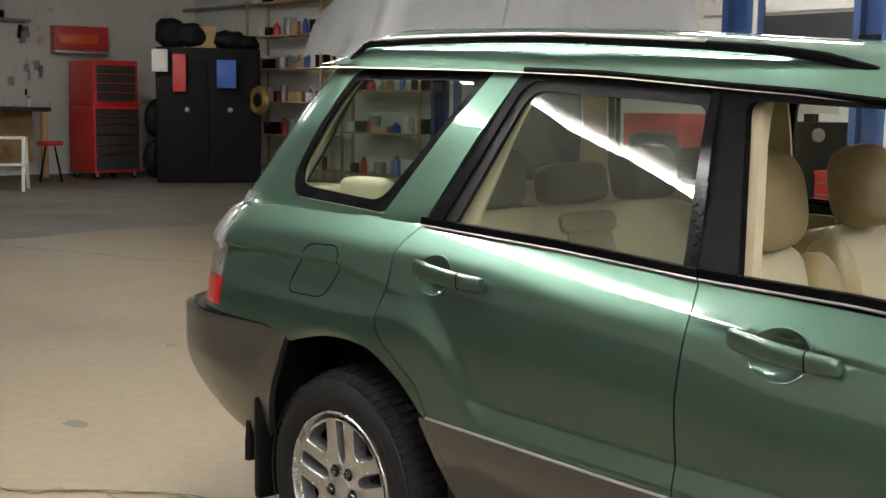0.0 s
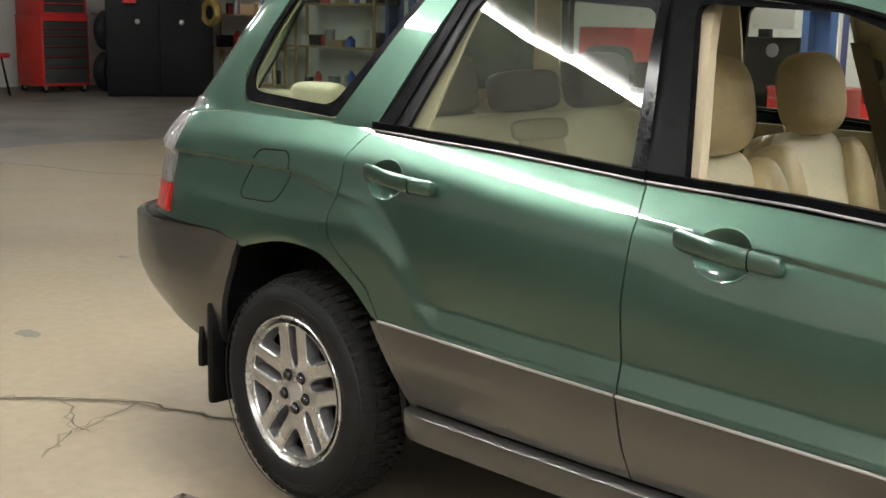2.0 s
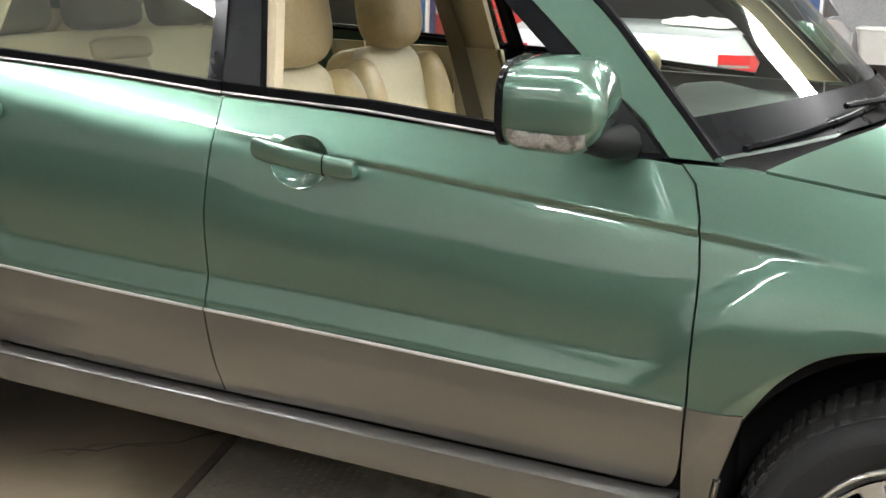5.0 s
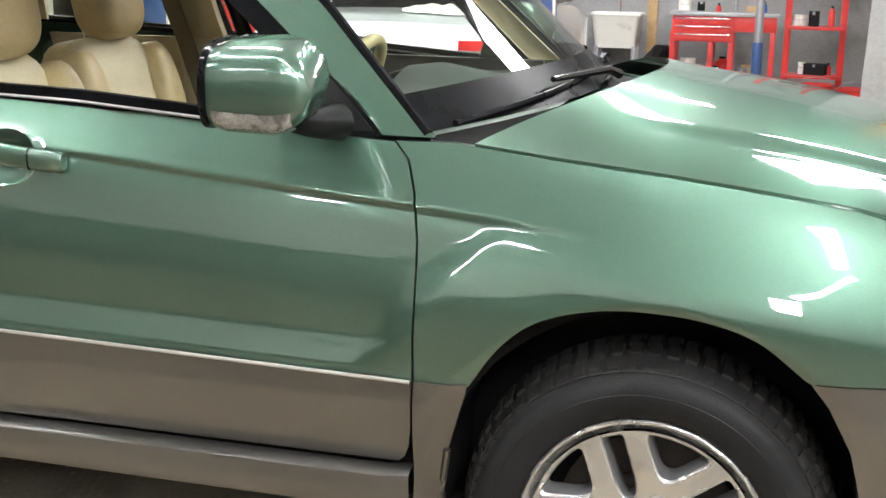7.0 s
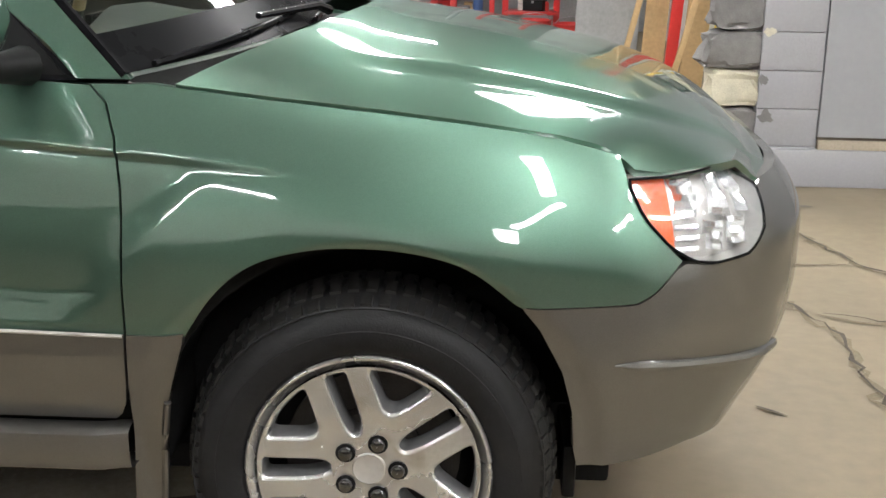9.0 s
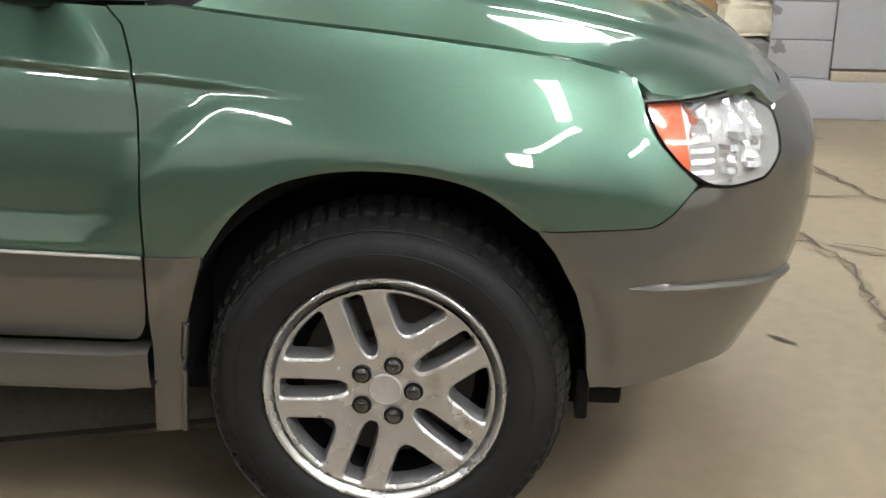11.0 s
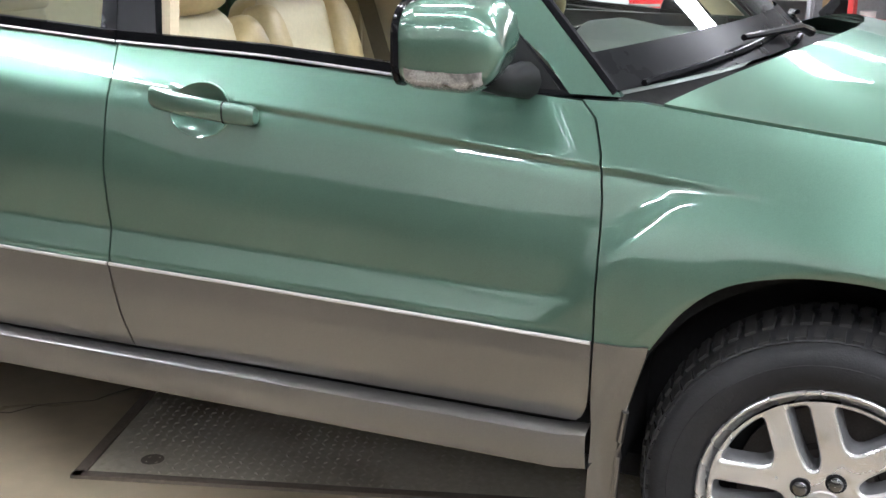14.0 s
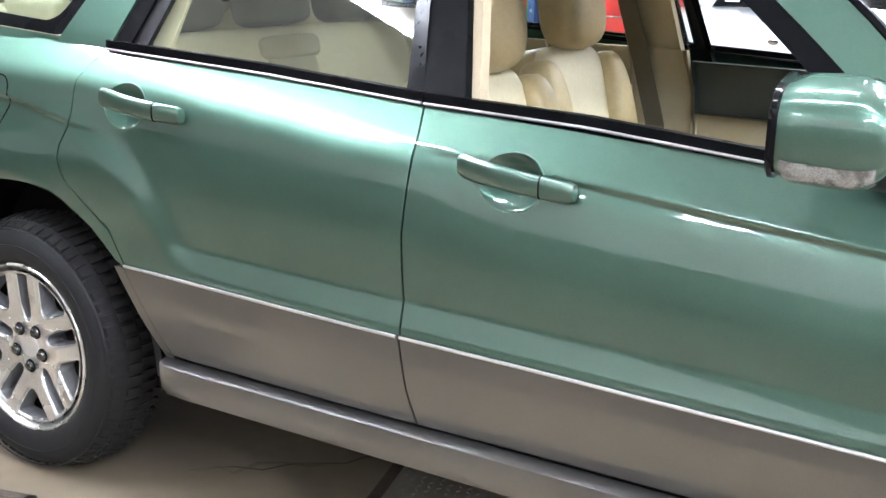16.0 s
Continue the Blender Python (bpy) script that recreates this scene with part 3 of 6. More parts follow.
def ring(outer, inner, d0, d1):
    """A frame between two outlines of as many points on the glasshouse."""
    a, b, c = [skin(s, z, d0) for s, z in outer], [skin(s, z, d0) for s, z in inner], [skin(s, z, d1) for s, z in inner]
    return grid([a + a[:1], b + b[:1], c + c[:1]])


def pane(outline, d):
    cs, cz = sum(p[0] for p in outline) / len(outline), sum(p[1] for p in outline) / len(outline)
    pts = np.array([skin(s, z, d) for s, z in outline])
    fit = np.linalg.lstsq(np.c_[np.ones(len(pts)), pts[:, 0], pts[:, 2]], pts[:, 1], rcond=None)[0]
    flat = [[(cs + (s - cs) * k, float(fit @ (1, cs + (s - cs) * k, cz + (z - cz) * k)) - .0012 * (1 - k * k), cz + (z - cz) * k) for s, z in outline] for k in lin(1, .04, 14)]
    v, f = grid(flat, True)
    return v, f + [tuple(range(len(v) - len(outline), len(v)))]


both("quarter_frame", ring(QUARTER, QUARTER_IN, -.004, -.012), TRIM, (car, car))
both("quarter_glass", pane(QUARTER_IN, -.008), TINTED, (car, car))
W_LEFT = [(1.07, -.18), (1.085, -.25), (1.105, -.32), (1.176, -.403), (1.40, -.355), (1.45, -.32), (1.472, -.295), (1.5, -.27)]
both("rear_pillar", flanged(fill(level(-1.30), lambda z: ip(z, W_LEFT), lambda s: ip(s, TOP), ahead(DRIP, 0), 30, 26), 0, .012), GREEN, (car, car))
both("window_sill", flanged(fill(level(-.40), level(.12), lambda s: ip(s, TOP) - .002, lambda s: ip(s, [(-.32, 1.103), (.115, 1.082)]), 20, 4), 0, .004), GREEN, (car, car))
both("window_head", flanged(fill(level(-.32), level(.43), lambda s: ip(s, [(-.3, 1.473), (.345, 1.459)]), ahead(DRIP, .002), 24, 4), 0, .004), GREEN, (car, car))
both("middle_pillar", flanged(fill(lambda z: ip(z, [(1.07, .096), (1.462, .338)]), lambda z: ip(z, [(1.07, .268), (1.462, .438)]), lambda s: ip(s, TOP) - .002, ahead(DRIP, 0), 8, 20), .002, .015), GREEN, (car, car))
R_OUT = rounded([(.272, 1.066), (.440, 1.462), (1.022, 1.424), (1.112, 1.022)], [.01, .03, .01, .01], 6)
R_IN = rounded([(.372, 1.074), (.482, 1.408), (1.0, 1.373), (1.062, 1.043)], [.015, .05, .03, .015], 6)
R_MID = rounded([(.325, 1.068), (.462, 1.434), (1.013, 1.40), (1.09, 1.03)], [.015, .05, .03, .015], 6)
both("window_frame", joined(ring(R_OUT, R_MID, .001, -.006)), TRIM, rear_door)
both("window_seal", ring(R_MID, R_IN, -.006, -.02), FLAP, rear_door)
both("window_glass", pane(R_IN, -.014), VEILED, rear_door)
F_IN = rounded([(1.196, 1.030), (1.098, 1.385), (1.26, 1.376), (1.425, 1.368), (1.53, 1.333), (1.60, 1.285), (1.672, 1.235), (1.785, 1.145), (1.94, .997), (1.90, .988)], [.01, .03, .02, .02, .02, .02, .02, .02, .01, .01], 4)
F_OUT = rounded([(1.106, 1.022), (1.024, 1.42), (1.26, 1.406), (1.43, 1.388), (1.55, 1.356), (1.645, 1.31), (1.735, 1.235), (1.86, 1.135), (2.05, .978), (1.97, .975)], [.01, .03, .02, .02, .02, .02, .02, .02, .01, .01], 4)
part("window_frame", *ring(F_OUT, F_IN, .002, -.02), TRIM, front_door[0])
part("window_frame", *mirrored(ring([(.995, 1.025) if i < 5 else (.935, 1.42) if i < 10 else p for i, p in enumerate(F_OUT)], [(1.04, 1.03) if i < 5 else (.98, 1.383) if i < 10 else p for i, p in enumerate(F_IN)], .002, -.02)), TRIM, front_door[1])
both("pillar_cover", flanged(fill(lambda z: ip(z, [(1.03, 1.068), (1.40, 1.006)]), lambda z: ip(z, [(1.03, 1.105), (1.40, 1.03)]), level(1.035), level(1.412), 4, 10), .006, .01), GLOSS_BLACK, rear_door, "glossy black pillar cover")
both("mirror_sail", flanged(fill(lambda z: ip(z, [(.98, 1.83), (1.04, 1.855), (1.12, 1.80)]), lambda z: ip(z, [(.98, 2.03), (1.04, 1.97), (1.12, 1.88)]), level(.985), level(1.115), 6, 6), .004, .01), FLAP, front_door)
for d, a, b in ((rear_door, .262, 1.108), (front_door, 1.114, 1.93)):
    both("belt_moulding", flanged(fill(level(a), level(b), lambda s: ip(s, TOP) - .004, lambda s: ip(s, TOP) + .016, 30, 4), .010, .02, fn=lambda s, z, p: (lambda q: (q[0], q[1] - p, z))(skin(s, ip(s, TOP)))), TRIM, d)
    both("belt_chrome", pipe([(lambda q: (q[0], q[1] - .012, q[2] - .004))(skin(s, ip(s, TOP))) for s in lin(a, b, 24)], .003, 6), DULL_STEEL, d)
both("front_pillar", flanged([[(s, z) for s, z in ((a, z) for a in lin(ip(z, [(.978, 2.045), (1.033, 1.992), (1.12, 1.876), (1.19, 1.79), (1.241, 1.724), (1.31, 1.637), (1.355, 1.54), (1.40, 1.385)]), ip(z, [(.978, 2.135), (1.204, 1.905), (1.315, 1.765), (1.38, 1.66), (1.41, 1.58), (1.43, 1.50)]), 6))] for z in lin(.98, 1.395, 26)], .004, .02), GREEN, (car, car))

# roof and rails
rows = []
for u in lin(0, 1, 46):
    x = -.42 + u * 2.02
    d = ip(x, DRIP)
    ex, ey, ez = skin(x, d)
    row = []
    for v in lin(-1, 0, 24):
        a = abs(v)
        lift = .092 * sm(-.42, -.2, x) + .02
        row.append((x + (.12 * sm(1.3, 1.6, x) - .16 * sm(-.2, -.42, x)) * (1 - a ** 2), ey * a, d + (lift * (1 - .55 * sm(1.35, 1.6, x))) * (1 - a ** 9)))
    rows.append(row + [(p[0], -p[1], p[2]) for p in reversed(row[:-1])])
part("roof", *grid(rows), GREEN, car)
part("headliner", *grid([[(x, y * .62, ip(x, DRIP) - .012 + .05 * (1 - y * y)) for y in lin(-1, 1, 9)] for x in lin(-.4, 1.5, 14)]), LINER, car)
both("drip_moulding", pipe([skin(s, ip(s, DRIP) - .003, .006) for s in lin(.44, 1.66, 40)], .007, 6), TRIM, (car, car))
RAIL = [(-.30, 1.512), (-.25, 1.540), (-.19, 1.556), (.15, 1.556), (.53, 1.546), (1.02, 1.514), (1.22, 1.490), (1.33, 1.464), (1.38, 1.445)]
for side in (0, 1):
    fit_side = (lambda n: n) if side == 0 else mirrored
    pts = catmull([(x, -.575 + .02 * abs(x - .5), z - .012) for x, z in RAIL], 6)
    rail = part("roof_rail", *fit_side(pipe(pts, .009, 10)), TRIM, car, "black roof rail with a pale ridge")
    part("rail_ridge", *fit_side(pipe([(p[0], p[1] - .004, p[2] + .008) for p in pts if -.2 < p[0] < .98], .0055, 8)), PALE_RIDGE, rail)
    part("rail_skirt", *fit_side(grid([[(p[0], p[1] - .009, p[2] + .004) for p in pts], [(p[0], p[1] - .011, p[2] - .006) for p in pts], [(p[0], p[1] - .008, p[2] - .013) for p in pts]])), TRIM, rail)

# windscreen, cowl, wipers
rows = []
for v in lin(0, 1, 16):
    z = .985 + (1.425 - .985) * v
    s = ip(z, [(.978, 2.13), (1.204, 1.90), (1.315, 1.76), (1.38, 1.655), (1.41, 1.575), (1.43, 1.49)])
    x, y, zz = skin(s, z)
    rows.append([(x + (.20 - .06 * v) * (1 - a * a), y * a * 1.0, z + .055 * v * (1 - a * a) + .02 * (1 - a * a)) for a in lin(1, -1, 21)])
part("windscreen", *grid(rows), CLEAR, car)
part("frit_band", *grid([[(p[0] + .004, p[1], p[2] + .004) for p in r] for r in rows[:3]]), TRIM, car, "black band along the foot of the windscreen")
part("windscreen_edge", *pipe([r[0] for r in rows], .009, 6), TRIM, car)
part("windscreen_edge", *pipe([r[-1] for r in rows], .009, 6), TRIM, car)
cow = [[(2.118 + .20 * (1 - a * a) + d, .755 * a, .974 + .02 * (1 - a * a) + h + .03 * (1 - a * a) * d / .14) for a in lin(-1, 1, 21)] for d, h in ((0, .004), (.03, -.014), (.08, -.016), (.15, -.022))]
part("cowl", *grid(cow), DARK, car)
def on_screen(a, v, up=.012):
    """A point just over the windscreen."""
    i, j = v * 15, (1 - a) * 10
    r0, r1 = rows[int(i)], rows[min(15, int(i) + 1)]
    k = min(19, int(j))
    p = [r0[k][c] + (r0[k + 1][c] - r0[k][c]) * (j - k) for c in range(3)]
    q = [r1[k][c] + (r1[k + 1][c] - r1[k][c]) * (j - k) for c in range(3)]
    u = i - int(i)
    return (p[0] + (q[0] - p[0]) * u + up * .7, p[1] + (q[1] - p[1]) * u, p[2] + (q[2] - p[2]) * u + up * .7)


for a0, a1, ap in ((.93, .05, -.02), (.08, -.80, -.74)):
    wiper = part("wiper", *pipe([on_screen(ap, 0, .035), on_screen(ap + .08, .03, .035), on_screen((a0 + a1) / 2, .06, .028)], .009, 8, [1.3, 1, .7]), GLOSS_BLACK, car, "black windscreen wiper lying on the glass")
    part("blade", *pipe([on_screen(a0 + (a1 - a0) * k / 12, .004 + .06 * k / 12, .012) for k in range(13)], .0065, 6), TRIM, wiper)

# door mirrors
for side in (0, 1):
    fit_side = (lambda n: n) if side == 0 else mirrored
    rows = []
    for i in range(19):
        a = i / 18
        x = 1.828 + .158 * a
        k = math.sqrt(max(.0, 1 - max(0, (a - .55) / .45) ** 2.2)) * (.90 + .10 * sm(0, .15, a))
        row = []
        for j in range(32):
            t = j * math.tau / 32
            c, d = math.copysign(abs(math.cos(t)) ** .55, math.cos(t)), math.copysign(abs(math.sin(t)) ** .55, math.sin(t))
            row.append((x + .03 * (1 - c) * .5, -.975 + .108 * c * (.72 + .28 * k) + .012 * a, 1.083 + .004 * a + .068 * d * k + .006 * c - (.010 * a * (d < 0))))
        rows.append(row)
    v, f = grid(rows, True)
    f = f + [tuple(range(18 * 32, 19 * 32))]
    mirror = part("door_mirror", *fit_side((v, f)), GREEN, car, "green door mirror with clear signal lens")
    low = [[(p[0] + .002, -.975 + (p[1] + .975) * 1.025, 1.083 + (p[2] - 1.083) * 1.04) for p in [r[j] for j in range(17, 32)]] for r in rows[1:16]]
    n = 15
    part("signal_lens", *fit_side(grid([r[:n] for r in low])), SPARKLE, mirror)
    part("mirror_rim", *fit_side(pipe([(p[0] - .004, p[1], p[2]) for p in rows[0] + rows[0][:1]], .007, 6)), GLOSS_BLACK, mirror)
    part("mirror_glass", *fit_side(([(p[0] + .004, p[1], p[2]) for p in rows[0]], [tuple(range(32))])), CHROME, mirror)
    part("mirror_arm", *fit_side(pipe([(1.965, -.79, 1.0), (1.95, -.86, 1.004), (1.92, -.92, 1.022)], .024, 10, [1.4, 1, .9])), FLAP, mirror)

# wheels
def slot_line(g):
    """Outline of the slot between two twin spokes, widened by g; it lies along x."""
    return rounded([(.0665 - g, -.0155 - g), (.184 + g, -.0185 - g), (.184 + g, .0185 + g), (.0665 - g, .0155 + g)], [.05, .010, .010, .05], 7)


def window_line(g):
    """Outline of the three-cornered window between two pairs of spokes, widened by g."""
    off, R = .0575 - g, .1845 + g
    t, c, d = math.sqrt(R * R - off * off), math.cos(math.pi / 5), math.sin(math.pi / 5)
    x, z = t * c + off * d, t * d - off * c
    a = math.atan2(z, x)
    arc = [(R * math.cos(b), R * math.sin(b)) for b in lin(-a * .7, a * .7, 5)]
    return rounded([(off / d, 0), (x, -z)] + arc + [(x, z)], [.034, .016] + [.002] * 5 + [.016], 6)


def dish(r):
    """Depth of the wheel's face at radius r."""
    return -.0675 + .003 * sm(.07, .04, r) - .007 * sm(.07, .13, r) - .003 * sm(.13, .19, r)


def welded(net):
    """The net with vertices in one place made one."""
    seen, back, v = {}, [], []
    for p in net[0]:
        key = tuple(round(c, 5) for c in p)
        if key not in seen:
            seen[key] = len(v)
            v.append(p)
        back.append(seen[key])
    return v, [tuple(back[i] for i in f) for f in net[1]]


@functools.cache
def wheel_face():
    """The wheel's face pierced by slots and windows: hub, five twin spokes and the walls of the openings."""
    BEV = .0055
    holes = []
    for k in range(5):
        for line, a in ((slot_line, math.pi + k * math.tau / 5), (window_line, k * math.tau / 5)):
            turn = lambda p, a=a: (p[0] * math.cos(a) - p[1] * math.sin(a), p[0] * math.sin(a) + p[1] * math.cos(a))
            holes.append([[turn(p) for p in line(g)] for g in (BEV, BEV * .6, BEV * .2, 0, -.002, -.004)])
    pts = [(.1925 * math.cos(k * math.tau / 90), .1925 * math.sin(k * math.tau / 90)) for k in range(90)]
    edges = [(k, (k + 1) % 90) for k in range(90)]
    for h in holes:
        o = len(pts)
        pts += h[0]
        edges += [(o + i, o + (i + 1) % len(h[0])) for i in range(len(h[0]))]
    rim = np.array(pts)

    def inside(p, poly):
        q, hit = np.roll(poly, -1, axis=0), False
        cross = (poly[:, 1] > p[1]) != (q[:, 1] > p[1])
        for a, b in zip(poly[cross], q[cross]):
            hit ^= p[0] < a[0] + (p[1] - a[1]) / (b[1] - a[1]) * (b[0] - a[0])
        return hit

    polys = [np.array(h[0], float) for h in holes]
    for n, r in enumerate(lin(.012, .184, 22)):
        m = max(8, int(r * 760))
        for k in range(m):
            p = (r * math.cos((k + n % 2 * .5) * math.tau / m), r * math.sin((k + n % 2 * .5) * math.tau / m))
            if np.min(np.hypot(rim[:, 0] - p[0], rim[:, 1] - p[1])) > .0045 and not any(inside(p, q) for q in polys):
                pts.append(p)
    vv, _, ff = mathutils.geometry.delaunay_2d_cdt([Vector(p) for p in pts], edges, [], 0, 1e-6)[:3]
    groups = [[] for _ in range(6)]
    for t in ff:
        cx, cz = sum(vv[i][0] for i in t) / 3, sum(vv[i][1] for i in t) / 3
        if any(inside((cx, cz), q) for q in polys):
            continue
        k = round((math.atan2(cz, cx) - math.pi) / (math.tau / 5)) % 5
        groups[5 if math.hypot(cx, cz) < .064 else k].append(tuple(t))
    place = [(p[0], dish(math.hypot(*p)), p[1]) for p in vv]

    def net_of(tris):
        used = sorted({i for t in tris for i in t})
        back = {i: n for n, i in enumerate(used)}
        return [place[i] for i in used], [tuple(back[i] for i in t) for t in tris]

    nets = [net_of(g) for g in groups]
    lips = [[] for _ in range(5)]
    bores = []
    for n, h in enumerate(holes):
        rows = [[(x, dish(math.hypot(x, z)) + d, z) for x, z in row] for row, d in zip(h[:5], (0, .0007, .0028, .0055, .012))]
        lips[(n // 2 + 3 * (n % 2)) % 5].append((lambda q: (q[0], [tuple(reversed(f)) for f in q[1]]))(grid(rows[:4], True)))
        bores.append((lambda q: (q[0], [tuple(reversed(f)) for f in q[1]]))(grid([rows[3], rows[4], [(x, dish(math.hypot(x, z)) + .045, z) for x, z in h[5]]], True)))
    return nets[5], [welded(joined(a, *b)) for a, b in zip(nets, lips)], bores


def wheel(x, y, spin, flip):
    w = part("wheel", *lathe([(.196, .06), (.188, -.02), (.190, -.050), (.196, -.058), (.204, -.062), (.2095, -.071), (.2125, -.076), (.2115, -.082), (.206, -.083)], 72), ALLOY, car, "twin-spoke alloy wheel with worn tyre")
    w.matrix_basis = pose(x, y, .325, 0, spin, 180 if flip else 0)
    tyre = [(.208, -.06), (.213, -.078), (.222, -.086), (.24, -.092), (.258, -.094), (.275, -.091), (.288, -.084), (.298, -.074), (.307, -.060), (.314, -.040), (.317, -.015), (.317, .02), (.312, .05), (.30, .08), (.28, .095), (.22, .09), (.208, .06)]
    t = part("tyre", *lathe(tyre, 72), RUBBER, w, "worn black all-season tyre")
    nets = []
    for k in range(64):
        a = k * math.tau / 64
        for y0, y1, r0, r1, tw in ((-.079, -.050, .295, .311, .35), (-.045, -.006, .313, .3245, -.3), (-.001, .036, .315, .325, .3), (.041, .072, .30, .317, -.35)):
            lift = .0085 if y0 < -.07 else .0045
            c = [(r0 - .01, y0, -.011), (r0 - .01, y0, .011), (r1 - .008, y1, .011), (r1 - .008, y1, -.011), (r0 + lift, y0 + .002, -.0092), (r0 + lift, y0 + .002, .0092), (r1 + .0005, y1 - .002, .0092), (r1 + .0005, y1 - .002, -.0092)]
            h = c, [(0, 1, 2, 3), (7, 6, 5, 4), (0, 4, 5, 1), (1, 5, 6, 2), (2, 6, 7, 3), (3, 7, 4, 0)]
            nets.append(moved(h, Matrix.Rotation(-(a + tw * .03), 4, "Y")))
    part("tread", *joined(*nets), TREAD, w)
    part("sidewall_rib", *joined(lathe([(.2585, -.0915), (.2605, -.0945), (.2625, -.0922)], 72), lathe([(.298, -.0885), (.300, -.0905), (.302, -.0865)], 72)), RUBBER, w)
    part("rim", *lathe([(.190, -.052), (.1925, -.068), (.197, -.073), (.2045, -.080), (.2065, -.0835), (.210, -.084), (.213, -.081), (.2135, -.074), (.209, -.066)], 72), ALLOY, w)
    part("barrel", *lathe([(.192, -.05), (.185, 0), (.183, .06), (.07, .065), (.002, .065)], 48), DARK, w)
    part("brake_disc", *joined(lathe([(.155, .012), (.155, .0), (.09, -.002), (.088, .012)], 40), lathe([(.088, .0), (.085, -.02), (.002, -.02)], 32)), RUSTY, w)
    hub, spokes, bores = wheel_face()
    for net in spokes:
        part("spoke", *net, ALLOY, w, "twin spoke of worn machined alloy", sharp=50)
    part("hub_disc", *hub, ALLOY, w)
    # walls of the openings, in one dark grey
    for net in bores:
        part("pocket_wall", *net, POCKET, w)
    part("centre_cap", *lathe([(.0300, -.060), (.0295, -.0668), (.027, -.0682), (.024, -.0672), (.0005, -.0682)], 32), CAP, w, "plain grey centre cap")
    for k in range(5):
        a = k * math.tau / 5
        m = Matrix.Translation((.050 * math.cos(a), 0, .050 * math.sin(a)))
        n = part("wheel_nut", *moved(lathe([(.0135, -.062), (.0135, -.069), (.0125, -.0745), (.0105, -.0785), (.006, -.0805), (.0005, -.081)], 14), m), NUT, w)
        # a dark ring paints the shade of the pocket round each nut
        part("nut_seat", *moved(lathe([(.0175, -.0684), (.0165, -.0694), (.013, -.0690)], 16), m), DARK, w)
    return w


wheel(0, -.762, 16, False)
wheel(2.525, -.762, 0, False)
wheel(0, .762, 30, True)
wheel(2.525, .762, 50, True)

# ---- cabin of the wagon ----
def tilted(net, x, y, z, ry):
    return moved(net, Matrix.Translation((x, y, z)) @ pose(0, 0, 0, 0, ry, 0))


def front_seat(x, y):
    back = part("front_seat", *tilted(cushion(0, 0, .27, .055, .20, .30, .45), x, y, .495, -13), CLOTH, car, "tan and pale leather front seat with headrest")
    for k in (-1, 1):
        part("bolster", *tilted(cushion(.028, k * .20, .25, .072, .062, .285, .6), x, y, .495, -13), LEATHER, back)
        part("cushion_bolster", *cushion(x + .26, y + k * .2, .485, .25, .055, .085, .5), LEATHER, back)
        part("headrest_post", *tilted(pipe([(0, k * .07, .5), (0, k * .07, .66)], .007, 8), x, y, .495, -13), CHROME, back)
    part("seat_shell", *tilted(cushion(-.04, 0, .27, .05, .235, .30, .4), x, y, .495, -13), LEATHER, back)
    part("headrest", *tilted(cushion(.02, 0, .668, .066, .132, .118, .68, 20, 30), x, y, .495, -10), LEATHER, back, "tan leather headrest")
    part("seat_cushion", *cushion(x + .26, y, .465, .26, .19, .08, .4), CLOTH, back)
    return back


front_seat(1.085, -.37)
front_seat(.945, .36)
bench = part("rear_bench", *tilted(cushion(0, 0, .25, .07, .64, .27, .3, 16, 40), .19, 0, .56, -14), CLOTH, car, "pale leather rear bench with grey headrests")
part("bench_cushion", *cushion(.42, 0, .5, .26, .64, .08, .3), CLOTH, bench)
part("centre_panel", *tilted(cushion(.058, 0, .27, .03, .11, .19, .4), .19, 0, .56, -14), BEIGE, bench)
part("centre_tray", *tilted(cushion(.06, 0, .455, .035, .13, .035, .5), .19, 0, .56, -14), BEIGE, bench)
GREY_LEATHER = surface("grey_beige_leather", (.13, .118, .085), rough=.5, vary=.1, bump=.2, bump_scale=240)
for y, h in ((-.37, .17), (0, .12), (.36, .17)):
    part("headrest", *tilted(cushion(.03, y, .52 + h * .5, .055, .135, h * .52, .45), .17, 0, .56, -12), GREY_LEATHER, bench)
SEATBELT = surface("dark_seatbelt", (.11, .09, .06), rough=.8)
part("pillar_trim", *flanged([[(s, z) for s in lin(ip(z, [(.6, 1.0), (1.03, 1.06), (1.40, 1.0)]), ip(z, [(.6, 1.24), (1.03, 1.205), (1.38, 1.118)]), 6)] for z in lin(.6, 1.40, 16)], -.035, .03), BEIGE, car, "beige pillar trim")
part("far_pillar_trim", *mirrored(flanged([[(s, z) for s in lin(ip(z, [(.6, .84), (1.03, .87), (1.40, .84)]), ip(z, [(.6, 1.10), (.94, 1.052), (1.17, 1.022), (1.38, .985)]), 6)] for z in lin(.6, 1.40, 16)], -.045, .03)), BEIGE, car, "beige pillar trim")
part("seatbelt", *pipe([skin(1.09, 1.33, -.085), skin(1.10, 1.15, -.085), skin(1.13, .95, -.085), skin(1.16, .6, -.08)], .022, 6), SEATBELT, car)
belt = [(.875, 1.30), (.89, 1.19), (.915, 1.0), (.95, .80), (.97, .55)]
part("seatbelt", *mirrored(joined(grid([[skin(s - w, z, -.095) for s, z in belt] for w in (-.03, .03)]), grid([[skin(s - w, z, -.099) for s, z in belt] for w in (-.03, .03)]))), SEATBELT, car, "dark brown seat belt")
part("belt_anchor", *cushion(.88, .655, 1.22, .035, .02, .035, .6), SEATBELT, car)
